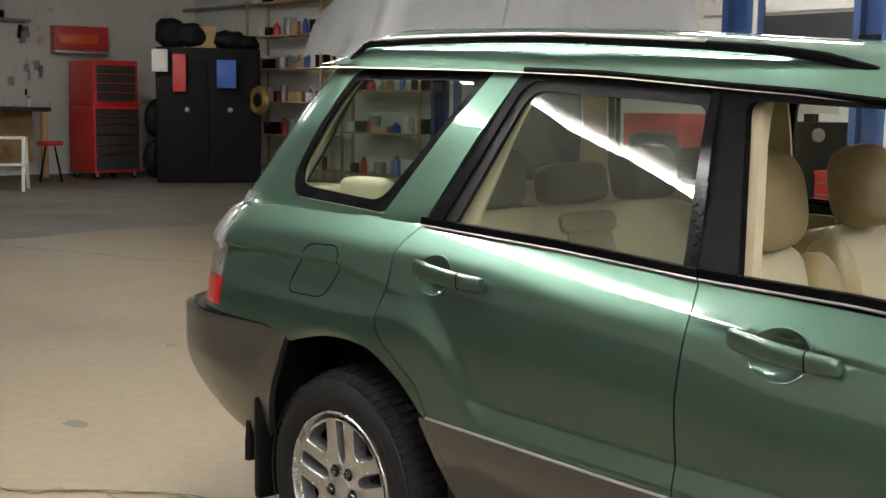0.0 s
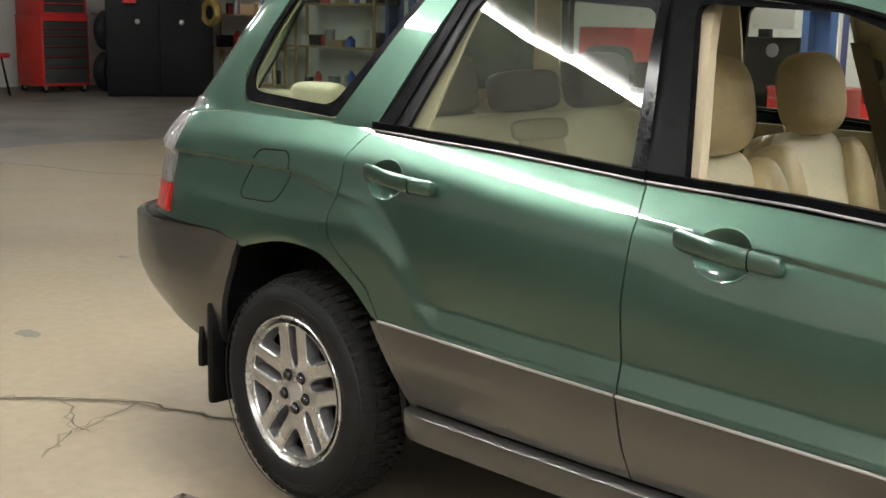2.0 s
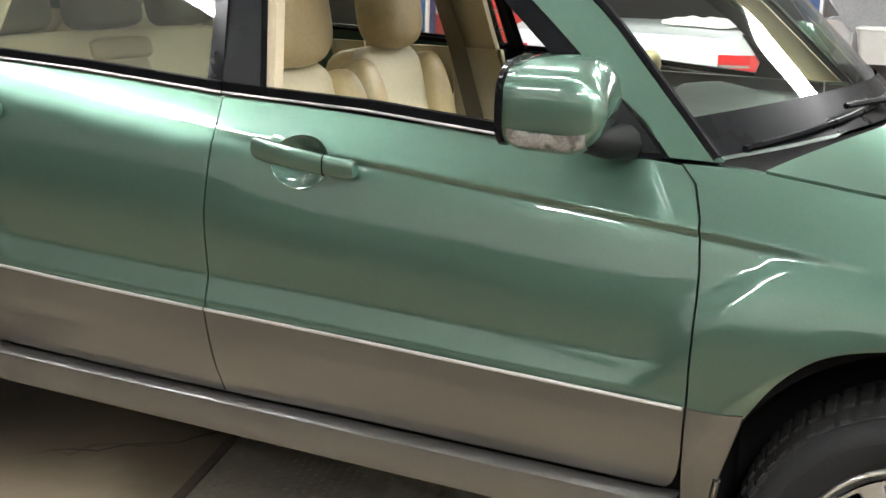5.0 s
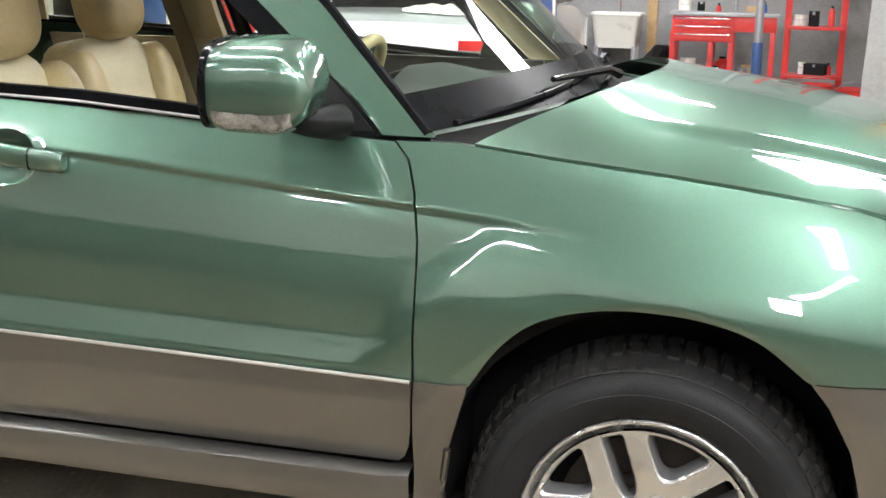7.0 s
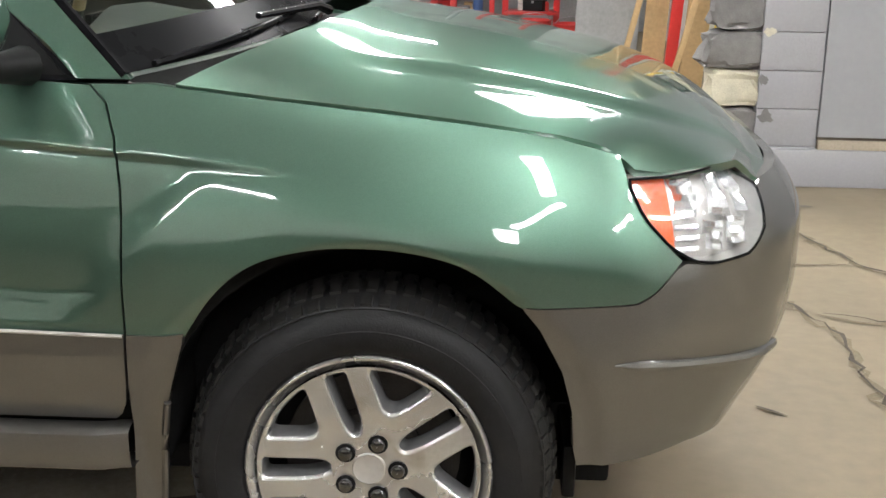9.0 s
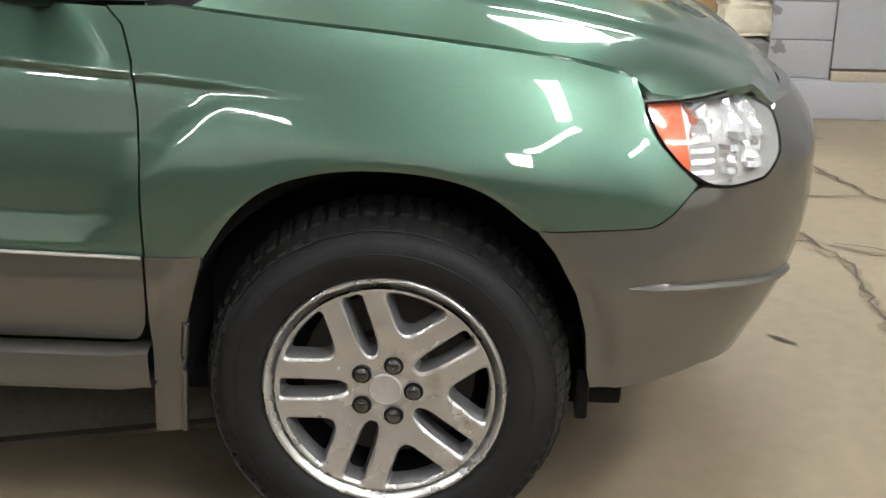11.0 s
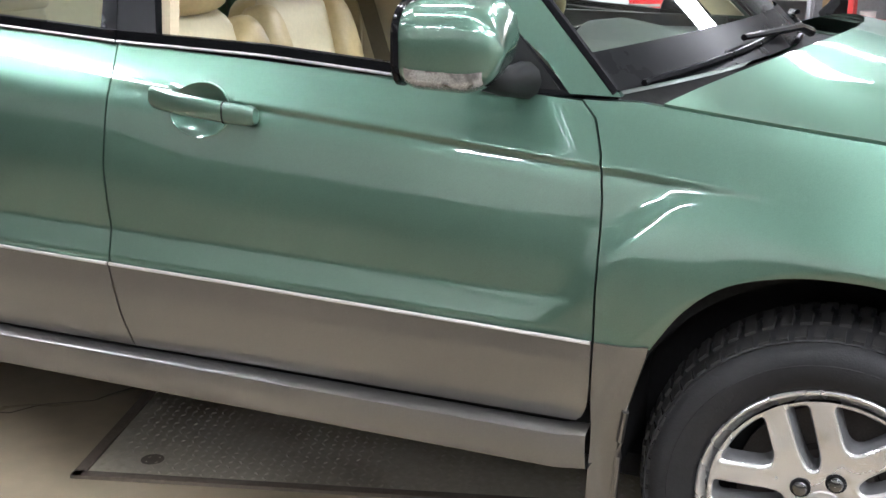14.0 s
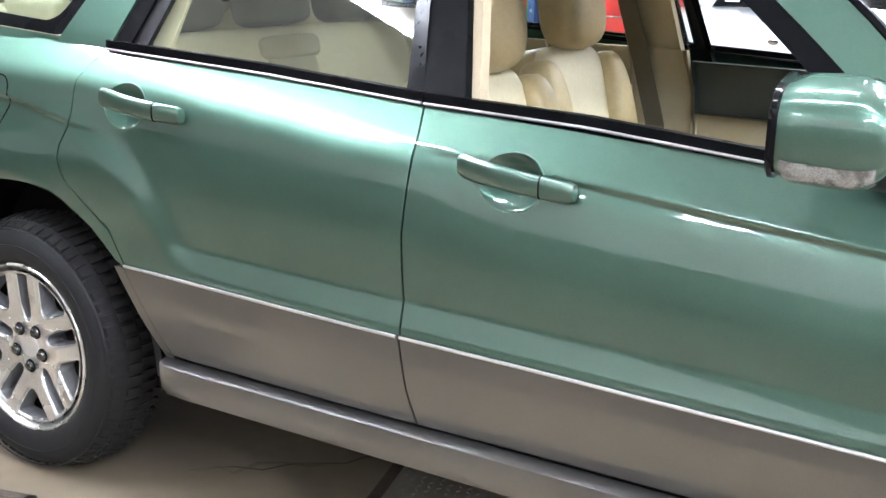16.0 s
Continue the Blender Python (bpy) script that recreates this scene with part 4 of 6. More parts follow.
both("rear_trim", flanged([[(s, z) for s in lin(-.75, .12, 16)] for z in lin(.82, 1.10, 8)], -.05, .02), BEIGE, (car, car))
both("window_post_trim", flanged([[(s, z) for s in lin(ip(z, [(1.07, .10), (1.45, .31)]), ip(z, [(1.07, .41), (1.45, .47)]), 4)] for z in lin(1.07, 1.45, 8)], -.04, .01), BEIGE, (car, car))
both("rear_post_trim", flanged([[(s, z) for s in lin(-.62, ip(z, W_LEFT) - .01, 6)] for z in lin(1.09, 1.46, 8)], -.04, .01), BEIGE, (car, car))
both("front_post_trim", flanged([[(s, z) for s in lin(ip(z, [(1.0, 2.0), (1.21, 1.80), (1.31, 1.69), (1.36, 1.58)]), ip(z, [(1.0, 2.09), (1.204, 1.88), (1.315, 1.745), (1.36, 1.66)]), 4)] for z in lin(1.0, 1.36, 12)], -.03, .02), BEIGE, (car, car))
both("door_card_top", flanged([[(s, z) for s in lin(1.075, 2.05, 12)] for z in lin(.84, 1.0, 5)], -.065, .03), DASH, (car, car))
both("door_card", flanged([[(s, z) for s in lin(1.075, 2.05, 12)] for z in lin(.42, .84, 5)], -.06, .02), BEIGE, (car, car))
both("door_card_rear", flanged([[(s, z) for s in lin(.42, 1.06, 12)] for z in lin(.42, 1.03, 6)], -.06, .02), BEIGE, (car, car))
part("load_floor", *box(-.78, -.54, .62, .05, .54, .66, .01), LINER, car)
part("tailgate", *grid([[(-.80 - .03 * (1 - y * y) + .32 * v * v, y * (.70 - .13 * v), .66 + .44 * v) for y in lin(-1, 1, 13)] for v in lin(0, 1, 6)]), BEIGE, car)
part("tailgate_glass", *grid([[(-.50 - .03 * (1 - y * y) + .14 * v, y * (.57 - .04 * v), 1.10 + .34 * v) for y in lin(-1, 1, 9)] for v in lin(0, 1, 5)]), TINTED, car)
part("cargo_hump", *joined(cushion(-.40, .58, 1.04, .26, .09, .055, .4), cushion(-.16, .60, 1.065, .10, .08, .07, .5)), CLOTH, car, "pale moulded cargo side trim")
part("cargo_ledge", *joined(cushion(-.11, -.655, 1.115, .095, .045, .05, .5), cushion(-.28, -.655, 1.10, .15, .045, .035, .4)), CLOTH, car, "pale moulded cargo side trim")
# dashboard and steering wheel
rows = []
for y in lin(-.72, .72, 33):
    hump = .055 * math.exp(-((y - .36) / .17) ** 2) + .012 * math.exp(-(y / .2) ** 2)
    bow = 1 - (y / .72) ** 2
    rows.append([(1.70, y, .62), (1.66, y, .80), (1.70 + .01 * hump, y, .90 + .4 * hump), (1.745, y, .945 + hump), (1.83, y, .962 + hump * .9), (1.98 + .06 * bow, y, .965 + .2 * hump), (2.10 + .12 * bow, y, .955)])
part("dashboard", *grid(rows), DASH, car, "dark grey dashboard")
pts = []
for k in range(49):
    a = k * math.tau / 48
    pts.append(tuple(Vector((1.56, .36, .90)) + Vector((-.085 * math.sin(a) * -1, .185 * math.cos(a), .165 * math.sin(a)))))
wheel_rim = part("steering_wheel", *pipe(pts, .0155, 10), DASH, car, "black steering wheel with tan leather arc")
part("leather_arc", *pipe(pts[4:21], .0175, 10), LEATHER, wheel_rim)
part("wheel_boss", *cushion(1.585, .36, .89, .03, .075, .06, .6), DASH, wheel_rim)
for a, b in ((12, 0), (36, 0), (2, 0), (22, 0)):
    part("wheel_spoke", *pipe([pts[a], (1.585, .36, .89)], .012, 8), DASH, wheel_rim)
part("instrument_face", *box(1.72, .22, .93, 1.735, .50, .99, .004), GLOSS_BLACK, car)
part("firewall", *box(2.12, -.76, .3, 2.16, .76, .95), DARK, car)
part("rear_mirror", *cushion(1.74, 0, 1.33, .02, .11, .035, .6), GLOSS_BLACK, car)

# ---- the hall ----
CONCRETE = surface("worn_concrete", (.205, .166, .108), rough=.6, vary=.16, scale=1.2, bump=.14, bump_scale=28, stains=(.155, .126, .085), stain_scale=.55, stain_cut=(.52, .75))
WHITE_WALL = surface("old_white_wall", (.66, .66, .60), rough=.8, vary=.06, scale=2, bump=.15, bump_scale=30, stains=(.45, .44, .40), stain_scale=1.2, stain_cut=(.58, .75))
CEILING = surface("white_ceiling", (.40, .395, .38), rough=.9, vary=.05, scale=2)
GREY_PAINT = surface("grey_wall_paint", (.30, .30, .315), rough=.55, vary=.07, scale=3, bump=.2, bump_scale=60)
tagged(part("floor", *grid([[(x, y, 0) for x in lin(-9.3, 12, 24)] for y in lin(-1.46, 16, 20)]), CONCRETE), "stained beige concrete garage floor with cracks", "floor", kind="structure")
# Unseen aisle floor gets a darker colour to dim reflections in the lower doors.
DARK_AISLE = surface("unseen_dark_concrete", (.105, .084, .056), rough=.6, vary=.2, scale=1.2, bump=.3, bump_scale=35, stains=(.06, .05, .036), stain_scale=.8, stain_cut=(.5, .72))
# far floor: darker and greyer, with an uneven near edge
FAR_SLAB = surface("darker_grey_concrete", (.115, .102, .082), rough=.6, vary=.2, scale=1.0, bump=.3, bump_scale=35, stains=(.075, .068, .058), stain_scale=.5, stain_cut=(.48, .7))
tagged(part("floor_far", *grid([[(x + (.25 * noise.noise(Vector((0, y * .7, 0))) if x > -9.5 else 0), y, .002) for x in lin(-26, -9.2, 16)] for y in lin(-1.46, 16, 60)]), FAR_SLAB), "darker grey concrete at the far end", "floor", kind="structure")
# out of view; its dark tone shades the flank's reflections
tagged(part("floor_aisle", *grid([[(x, y, 0) for x in lin(-26, 12, 40)] for y in lin(-9, -1.46, 10)]), DARK_AISLE), "unseen concrete slab, darkened to dim reflections in the doors", "floor", kind="structure")
tagged(part("ceiling", *box(-26, -9, 4.0, 12, 16, 4.2), CEILING), "white garage ceiling", "ceiling", kind="structure")
tagged(part("wall_west", *box(-19.2, -9, 0, -19, 16, 4), WHITE_WALL), "white painted garage wall", "wall", kind="structure")
tagged(part("wall_north", *box(-19, 10.2, 0, 4.6, 10.4, 4), WHITE_WALL), "white painted back wall", "wall", kind="structure")
# Unseen dark sheet on the south wall, added to darken the flank's reflections.
DARK_BACKING = surface("dark_brown_backing", (.085, .072, .058), rough=.8, vary=.25, scale=2)
tagged(part("dado_south", *box(-19, -8.8, 0, 9, -8.76, 1.7, .004), DARK_BACKING), "unseen dark brown backing, added to darken reflections in the flank", "boarding", kind="structure")
tagged(part("wall_south", *box(-19, -9, 0, 9, -8.8, 4), WHITE_WALL), "white painted garage wall", "wall", kind="structure")
tagged(part("wall_east", *box(9, -8.8, 0, 9.2, 3.1, 4), WHITE_WALL), "white painted garage wall", "wall", kind="structure")
tagged(part("wall_block", *box(3.95, 2.95, 0, 9.0, 3.15, 4), GREY_PAINT), "grey painted block wall", "wall", kind="structure")
tagged(part("wall_side", *box(4.4, 3.15, 0, 4.6, 10.2, 4), WHITE_WALL), "white side wall", "wall", kind="structure")

# fluorescent lamps
TUBE = glow("fluorescent_tube", (1.0, .985, .94), TUBE_POWER)
DIFFUSER = glow("lit_acrylic_diffuser", (1.0, .985, .94), TUBE_POWER * .3)
FIXTURE = surface("white_enamel", (.75, .75, .73), rough=.4, vary=.05)


def wrap_lamp(x, y, z, rz, length=1.25, width=.26):
    b = base("wrap_lamp", "white strip lamp under a lit acrylic diffuser", "lamp", (x, y, z), rz, group="wrap lamps")
    part("housing", *box(-length / 2 - .01, -width / 2 - .01, .03, length / 2 + .01, width / 2 + .01, .07, .006), FIXTURE, b)
    for k in (-1, 1):
        part("hanger", *pipe([(k * length * .4, 0, .06), (k * length * .4, 0, 4.02 - z)], .006, 6), FIXTURE, b)
    bow = [[(u, width / 2 * math.cos(a), .03 - .05 * math.sin(a)) for a in lin(0, math.pi, 9)] for u in (-length / 2, length / 2)]
    v, f = grid(bow)
    part("diffuser", v, f + [tuple(range(9)), tuple(range(17, 8, -1))], DIFFUSER, b)
    return b


def strip_lamp(x, y, z, rz, length=1.25, offsets=(-.05, .05), thick=.019):
    b = base("strip_lamp", "white two-tube fluorescent strip lamp", "lamp", (x, y, z), rz, group="strip lamps")
    part("housing", *box(-length / 2, -.09, .03, length / 2, .09, .09, .01), FIXTURE, b)
    for k in (-1, 1):
        part("hanger", *pipe([(k * length * .4, 0, .09), (k * length * .4, 0, 4.02 - z)], .006, 6), FIXTURE, b)
    for y in offsets:
        part("tube", *moved(pipe([(-length / 2 + .02, y, 0), (length / 2 - .02, y, 0)], thick, 10), Matrix()), TUBE, b)
    return b


strip_lamp(-1.44, -2.40, 3.2, -38, 2.4, (-.013, .013), .014)
strip_lamp(-.95, -.5, 3.2, 6, 2.4)
strip_lamp(6.4, -4.2, 3.5, 70)
strip_lamp(.3, -6.6, 3.6, 10, 1.25, (0,))
strip_lamp(1.2, -1.6, 3.6, 2, 1.25, (0,), .014)
strip_lamp(2.85, -1.45, 3.4, -4, 1.25, (0,))
strip_lamp(5.1, -1.1, 3.4, 80)
wrap_lamp(3.75, -3.0, 3.2, -66, 1.25, .34)
wrap_lamp(3.95, -4.5, 3.2, 62, 1.6, .14)
wrap_lamp(3.6, -6.1, 3.2, -82)
wrap_lamp(2.35, 3.4, 3.2, -72, 1.25, .2)
wrap_lamp(3.58, 3.25, 3.2, 50, 1.2, .45)
for x, y, rz in ((2.1, 6.1, 25), (6.2, -2.4, 90), (6.0, 1.0, 90), (1.1, .9, 0), (-6.5, -.5, 0), (-6, 3.2, 0), (-1.4, 3.2, 0), (1.0, 7.6, 0), (-4.6, 8.2, 0), (-12, -1, 0), (-13.5, 5.0, 0)):
    strip_lamp(x, y, 3.5, rz)

# ---- floor: cracks, stains, tread plate and drain ----
SPALL = surface("crumbled_crack_edge", (.172, .139, .089), rough=.9, vary=.35, scale=9, bump=.4, bump_scale=40)
# dirt in the cracks; also the painted shade of hole, pit and door gap
CRACK_AND_GAP = surface("crack_dirt_and_gap_shade", (.065, .053, .038), rough=.95, vary=.3)
STAIN = surface("oil_stain", (.11, .095, .075), rough=.6, vary=.3)
PLATE = surface("worn_tread_plate", (.30, .27, .21), rough=.55, metal=.25, vary=.2, scale=4, stains=(.14, .12, .09), stain_scale=2.5, stain_cut=(.5, .7))
FRAME_IRON = surface("rusty_angle_iron", (.085, .068, .05), rough=.75, metal=.2, vary=.3)


def crack(points, width=.012, seed=0, level_z=.006, mat=None, wander=.016):
    """A jagged, uneven dark strip: an open crack, and once a stick."""
    rnd = random.Random(seed)
    P = []
    for (x0, y0), (x1, y1) in zip(points, points[1:]):
        d = math.hypot(x1 - x0, y1 - y0)
        n = max(3, int(d / .05))
        for k in range(n):
            u = k / n
            P.append((x0 + (x1 - x0) * u + rnd.uniform(-wander, wander), y0 + (y1 - y0) * u + rnd.uniform(-wander, wander)))
    P.append(points[-1])
    a, b = [], []
    for i, (x, y) in enumerate(P):
        q, r = P[max(0, i - 1)], P[min(len(P) - 1, i + 1)]
        dx, dy = r[0] - q[0], r[1] - q[1]
        d = math.hypot(dx, dy) or 1
        w = .75 * width * rnd.uniform(.25, 1) * min(1, .3 + i / 3, .3 + (len(P) - 1 - i) / 3) / 2
        a.append((x - dy / d * w, y + dx / d * w, level_z))
        b.append((x + dy / d * w, y - dx / d * w, level_z))
    v, f = grid([a, b])
    ob = part("floor_crack", v, [tuple(reversed(q)) for q in f], mat or CRACK_AND_GAP)
    return tagged(ob, "dark jagged crack or stick on the concrete floor", "crack", "floor cracks", "structure")


for k, (pts, w) in enumerate((
    ([(-3.2, -1.5), (-2.3, -1.35), (-1.5, -1.13), (-1.27, -.86), (-1.05, -.69), (-.75, -.60), (-.3, -.2)], .022),
    ([(-1.05, -.69), (-.95, -1.0), (-.78, -1.2)], .012),
    ([(-1.27, -.86), (-.93, -1.0), (-.90, -.92)], .010),
    ([(3.5, 2.6), (3.95, 2.05), (4.1, 1.55), (4.5, 1.15), (5.3, .8)], .022),
    ([(3.2, 1.5), (3.72, 1.12), (3.8, .83), (3.78, .3), (4.0, -.3)], .026),
    ([(3.8, 1.02), (3.98, .96), (4.6, 1.0)], .018),
    ([(4.05, 1.6), (3.86, 1.56), (3.6, 1.66)], .012),
    # a short stick lying on the floor, drawn as a crack strip
    ([(3.44, .26), (3.50, .19)], .03),
    ([(-12, 1.0), (-8.5, 1.75), (-7.6, 2.15), (-6.9, 2.3), (-5.5, 3.2)], .018),
    ([(.35, -.62), (.62, -.35), (.75, -.1)], .014))):
    crack(pts, w, k)
    crack(pts, w * 2.2, k + 40, .0035, SPALL, .03)


def stain(x, y, r, seed, flat=.6):
    rnd = random.Random(seed)
    v = [(x, y, .004)] + [(x + r * rnd.uniform(.7, 1) * math.cos(a * math.tau / 22), y + r * flat * rnd.uniform(.7, 1) * math.sin(a * math.tau / 22), .004) for a in range(22)]
    tagged(part("oil_stain", v, [(0, 1 + a, 1 + (a + 1) % 22) for a in range(22)], STAIN), "dark oil stain on the concrete floor", "stain", "oil stains", "structure")


for k, (x, y, r) in enumerate(((-2.18, -.56, .085), (-6.5, 3.4, .3), (-9.5, 4.2, .45), (4.3, .9, .05), (3.55, .95, .03), (-3.4, .6, .05), (4.1, 2.5, .04))):
    stain(x, y, r, k)

ux, uy = math.cos(radians(16.5)), math.sin(radians(16.5))
plate = base("tread_plate", "worn steel tread plate set in an iron frame", "floor plate", (.86, -.745, 0), 16.5, kind="structure")
part("plate", *box(.03, .03, -.01, 1.55, .80, .005, .002), PLATE, plate)
for a in ((0, 0, 1.58, .028), (0, .80, 1.58, .828), (0, 0, .028, .828), (1.552, 0, 1.58, .828)):
    part("frame_bar", *box(a[0], a[1], -.01, a[2], a[3], .009, .002), FRAME_IRON, plate)
studs = []
for i in range(60):
    for j in range(30):
        x, y = .05 + i * .025, .045 + j * .025
        t = radians(45 if (i + j) % 2 else -45)
        c, d = math.cos(t) * .009, math.sin(t) * .009
        e, g = -math.sin(t) * .0028, math.cos(t) * .0028
        studs.append(([(x - c, y - d, .005), (x + e, y + g, .0052), (x + c, y + d, .005), (x - e, y - g, .0052), (x, y, .0075)], [(0, 4, 1), (1, 4, 2), (2, 4, 3), (3, 4, 0)]))
part("raised_studs", *joined(*studs), PLATE, plate)["kind"] = "stuff"
# a dark disc on the plate paints the shade inside a hole
part("plate_hole", *moved(capped([(.028, .0056), (.028, .0062)], 20), Matrix.Translation((.16, .11, 0))), CRACK_AND_GAP, plate)
drain = base("drain_grate", "rusty iron drain grate in the floor", "drain", (-.25, -1.04, 0), 14, kind="structure")
for a in ((0, -.34, .40, -.315), (0, -.025, .40, 0), (0, -.34, .025, 0), (.375, -.34, .40, 0)):
    part("frame_bar", *box(a[0], a[1], -.02, a[2], a[3], .008, .002), FRAME_IRON, drain)
for k in range(7):
    part("grate_bar", *box(.03, -.305 + k * .042, -.02, .37, -.287 + k * .042, .005, .002), FRAME_IRON, drain)
# a flat dark sheet paints the pit's shade under the bars
part("grate_pit", *box(.02, -.32, .001, .38, -.02, .003), CRACK_AND_GAP, drain)

# ---- block wall with its broken end and the steel door ----
BLOCK = surface("grey_painted_block", (.30, .30, .315), rough=.6, vary=.06, scale=5, bump=.35, bump_scale=90, per_object=.05)
RAW_BLOCK = surface("raw_broken_block", (.16, .155, .15), rough=.95, vary=.3, scale=18, bump=.8, bump_scale=50)
PLASTER = surface("pale_crumbling_plaster", (.52, .49, .38), rough=.9, vary=.25, scale=14, bump=.8, bump_scale=40)
wall = bpy.data.objects["wall_block"]
for i in range(14):
    z = .012 + i * .178
    v, f = box(3.95, 2.925, z, 4.235, 2.952, z + .1745, .003)
    part("block", v, f, BLOCK, wall)
part("plinth", *box(3.9, 2.90, 0, 8.9, 2.952, .178, .008), BLOCK, wall)
rnd = random.Random(5)
for i in range(13):
    z = .01 + i * .178
    w = rnd.uniform(.06, .16)
    bm = bmesh.new()
    bmesh.ops.create_icosphere(bm, subdivisions=3, radius=1)
    for q in bm.verts:
        n = noise.noise(q.co * 2.3 + Vector((i * 3.1, 0, 0))) * .35
        c = Vector([math.copysign(abs(t) ** .45, t) for t in q.co])
        q.co = Vector((3.90 - w * .35 + c.x * w * (1 + n), 3.03 + c.y * .09 * (1 + n), z + .085 + c.z * .088 * (1 + .4 * n)))
    v, f = [tuple(q.co) for q in bm.verts], [tuple(q.index for q in p.verts) for p in bm.faces]
    bm.free()
    part("broken_block", v, f, (RAW_BLOCK, RAW_BLOCK, PLASTER)[i % 3], wall, "broken raw block end")
for i, (x, z, r) in enumerate(((3.99, .33, .035), (3.97, .5, .03), (3.98, .72, .025), (3.97, .95, .03))):
    v = [(x, 2.921, z)] + [(x + r * rnd.uniform(.5, 1.3) * math.cos(a * math.tau / 14), 2.921, z + r * rnd.uniform(.5, 1.3) * math.sin(a * math.tau / 14)) for a in range(14)]
    part("spalled_patch", v, [(0, 1 + (a + 1) % 14, 1 + a) for a in range(14)], RAW_BLOCK if i < 2 else PLASTER, wall)
DOORPAINT = surface("grey_door_paint", (.32, .328, .345), rough=.45, vary=.05, scale=2, bump=.05, bump_scale=80)
door_panel = tagged(part("door_1", *box(4.245, 2.93, .235, 5.6, 2.95, 2.6, .004), DOORPAINT), "plain grey painted steel door panel", "door", kind="structure")
part("threshold", *box(4.245, 2.915, .178, 5.6, 2.95, .222, .004), surface("worn_wood_threshold", (.34, .29, .22), rough=.8, vary=.2, scale=6), door_panel)
# a dark strip paints the shade below the door
part("shadow_gap", *box(4.245, 2.935, .222, 5.6, 2.949, .236), CRACK_AND_GAP, door_panel)

# ---- leaning timber and sheets by the side wall ----
WOOD = surface("pine_board", (.40, .27, .13), rough=.7, vary=.2, scale=3, bump=.3, bump_scale=25, stains=(.24, .15, .07), stain_scale=4)
OLD_WOOD = surface("weathered_grey_sheet", (.25, .25, .25), rough=.8, vary=.18, scale=3, bump=.3, bump_scale=30, stains=(.15, .15, .15), stain_scale=2)
RED = surface("red_enamel", (.50, .025, .022), rough=.38, vary=.12, scale=4, coat=.3, stains=(.20, .02, .02), stain_scale=5, stain_cut=(.6, .75))
YELLOW = surface("yellow_enamel", (.70, .50, .06), rough=.4, vary=.1)
GREY_METAL = surface("grey_galvanised", (.32, .32, .33), rough=.45, metal=.6, vary=.15)
BLUE = surface("blue_lift_paint", (.035, .075, .20), rough=.45, vary=.18, scale=4, stains=(.03, .04, .07), stain_scale=3)
WHITE = surface("white_enamel_worn", (.66, .65, .60), rough=.4, vary=.08, stains=(.4, .38, .33), stain_scale=5, stain_cut=(.6, .75))
BLACK = surface("black_paint", (.006, .006, .0065), rough=.6, vary=.2, spec=.15)


def board(name, label, x0, x1, y, h, mat, thick=.04, lean=0.0, tip=0.0):
    ob = part(name, *box(-(x1 - x0) / 2, -thick / 2, 0, (x1 - x0) / 2, thick / 2, h, min(.004, thick / 4)), mat)
    ob.matrix_basis = pose((x0 + x1) / 2, y, 0, -lean, tip, 0)
    return tagged(ob, label, "board")


board("wall_sheet", "tall grey weathered sheet leaning on the wall", 3.27, 3.72, 6.0, 2.5, OLD_WOOD, .03, 3, 2)
board("plank", "wide pine plank leaning upright", 3.74, 3.90, 5.9, 2.6, WOOD, .04, 3, 3)
board("plank", "red painted upright plank", 3.90, 3.98, 5.85, 2.6, RED, .04, 3, 4)
board("plank", "brown timber leaning against the others", 3.99, 4.15, 5.7, 2.6, WOOD, .05, 3, 4)
board("stick", "thin brown stick leaning on the sheet", 3.52, 3.56, 5.6, 2.3, WOOD, .03, 4, 13)
board("stick", "thin brown stick leaning on planks", 3.86, 3.90, 5.45, 2.3, WOOD, .03, 4, 14)
for x0, x1, y, mat, label, nm in ((4.16, 4.19, 5.5, YELLOW, "yellow pole standing on the floor", "pole"), (4.23, 4.33, 5.6, GREY_METAL, "grey metal duct standing on the floor", "duct")):
    ob = part(nm, *capped([((x1 - x0) / 2, 0), ((x1 - x0) / 2, 2.7)], 16), mat)
    ob.matrix_basis = pose((x0 + x1) / 2, y, 0, -2, 3, 0)
    tagged(ob, label, "pole")

# ---- far bench, sink and posts at the back wall ----
def lift_post(x, y, rz=0, carriage=1.9):
    b = base("lift_post", "blue steel post of a vehicle lift", "lift post", (x, y, 0), rz, group="lift posts")
    part("base_plate", *box(-.25, -.25, 0, .25, .25, .02, .004), BLUE, b)
    part("column", *joined(box(-.15, -.02, .02, -.14, .16, 3.4), box(.14, -.02, .02, .15, .16, 3.4), box(-.15, .15, .02, .15, .16, 3.4), box(-.15, -.03, .02, -.09, -.02, 3.4), box(.09, -.03, .02, .15, -.02, 3.4)), BLUE, b)
    part("carriage", *box(-.085, -.06, carriage - .45, .085, .14, carriage, .006), BLACK, b)
    part("edge_strip", *box(.152, -.03, .4, .166, .02, 3.2), WHITE, b)
    for z in (.8, 1.6, 2.4):
        part("cover_bolt", *moved(capped([(.012, -.036), (.012, -.028)], 8, "y"), Matrix.Translation((-.12, 0, z))), GREY_METAL, b)
    return b


lift_post(.97, 6.0, 0, 2.4)
lift_post(-3.33, 6.0, 0, 1.95)
lift_post(-2.12, 6.0, 0, 1.95)
lift_post(-7.35, 6.3, 0, 1.95)

sink = base("utility_sink", "white plastic utility sink on a stand", "sink", (1.125, 9.75, 0))
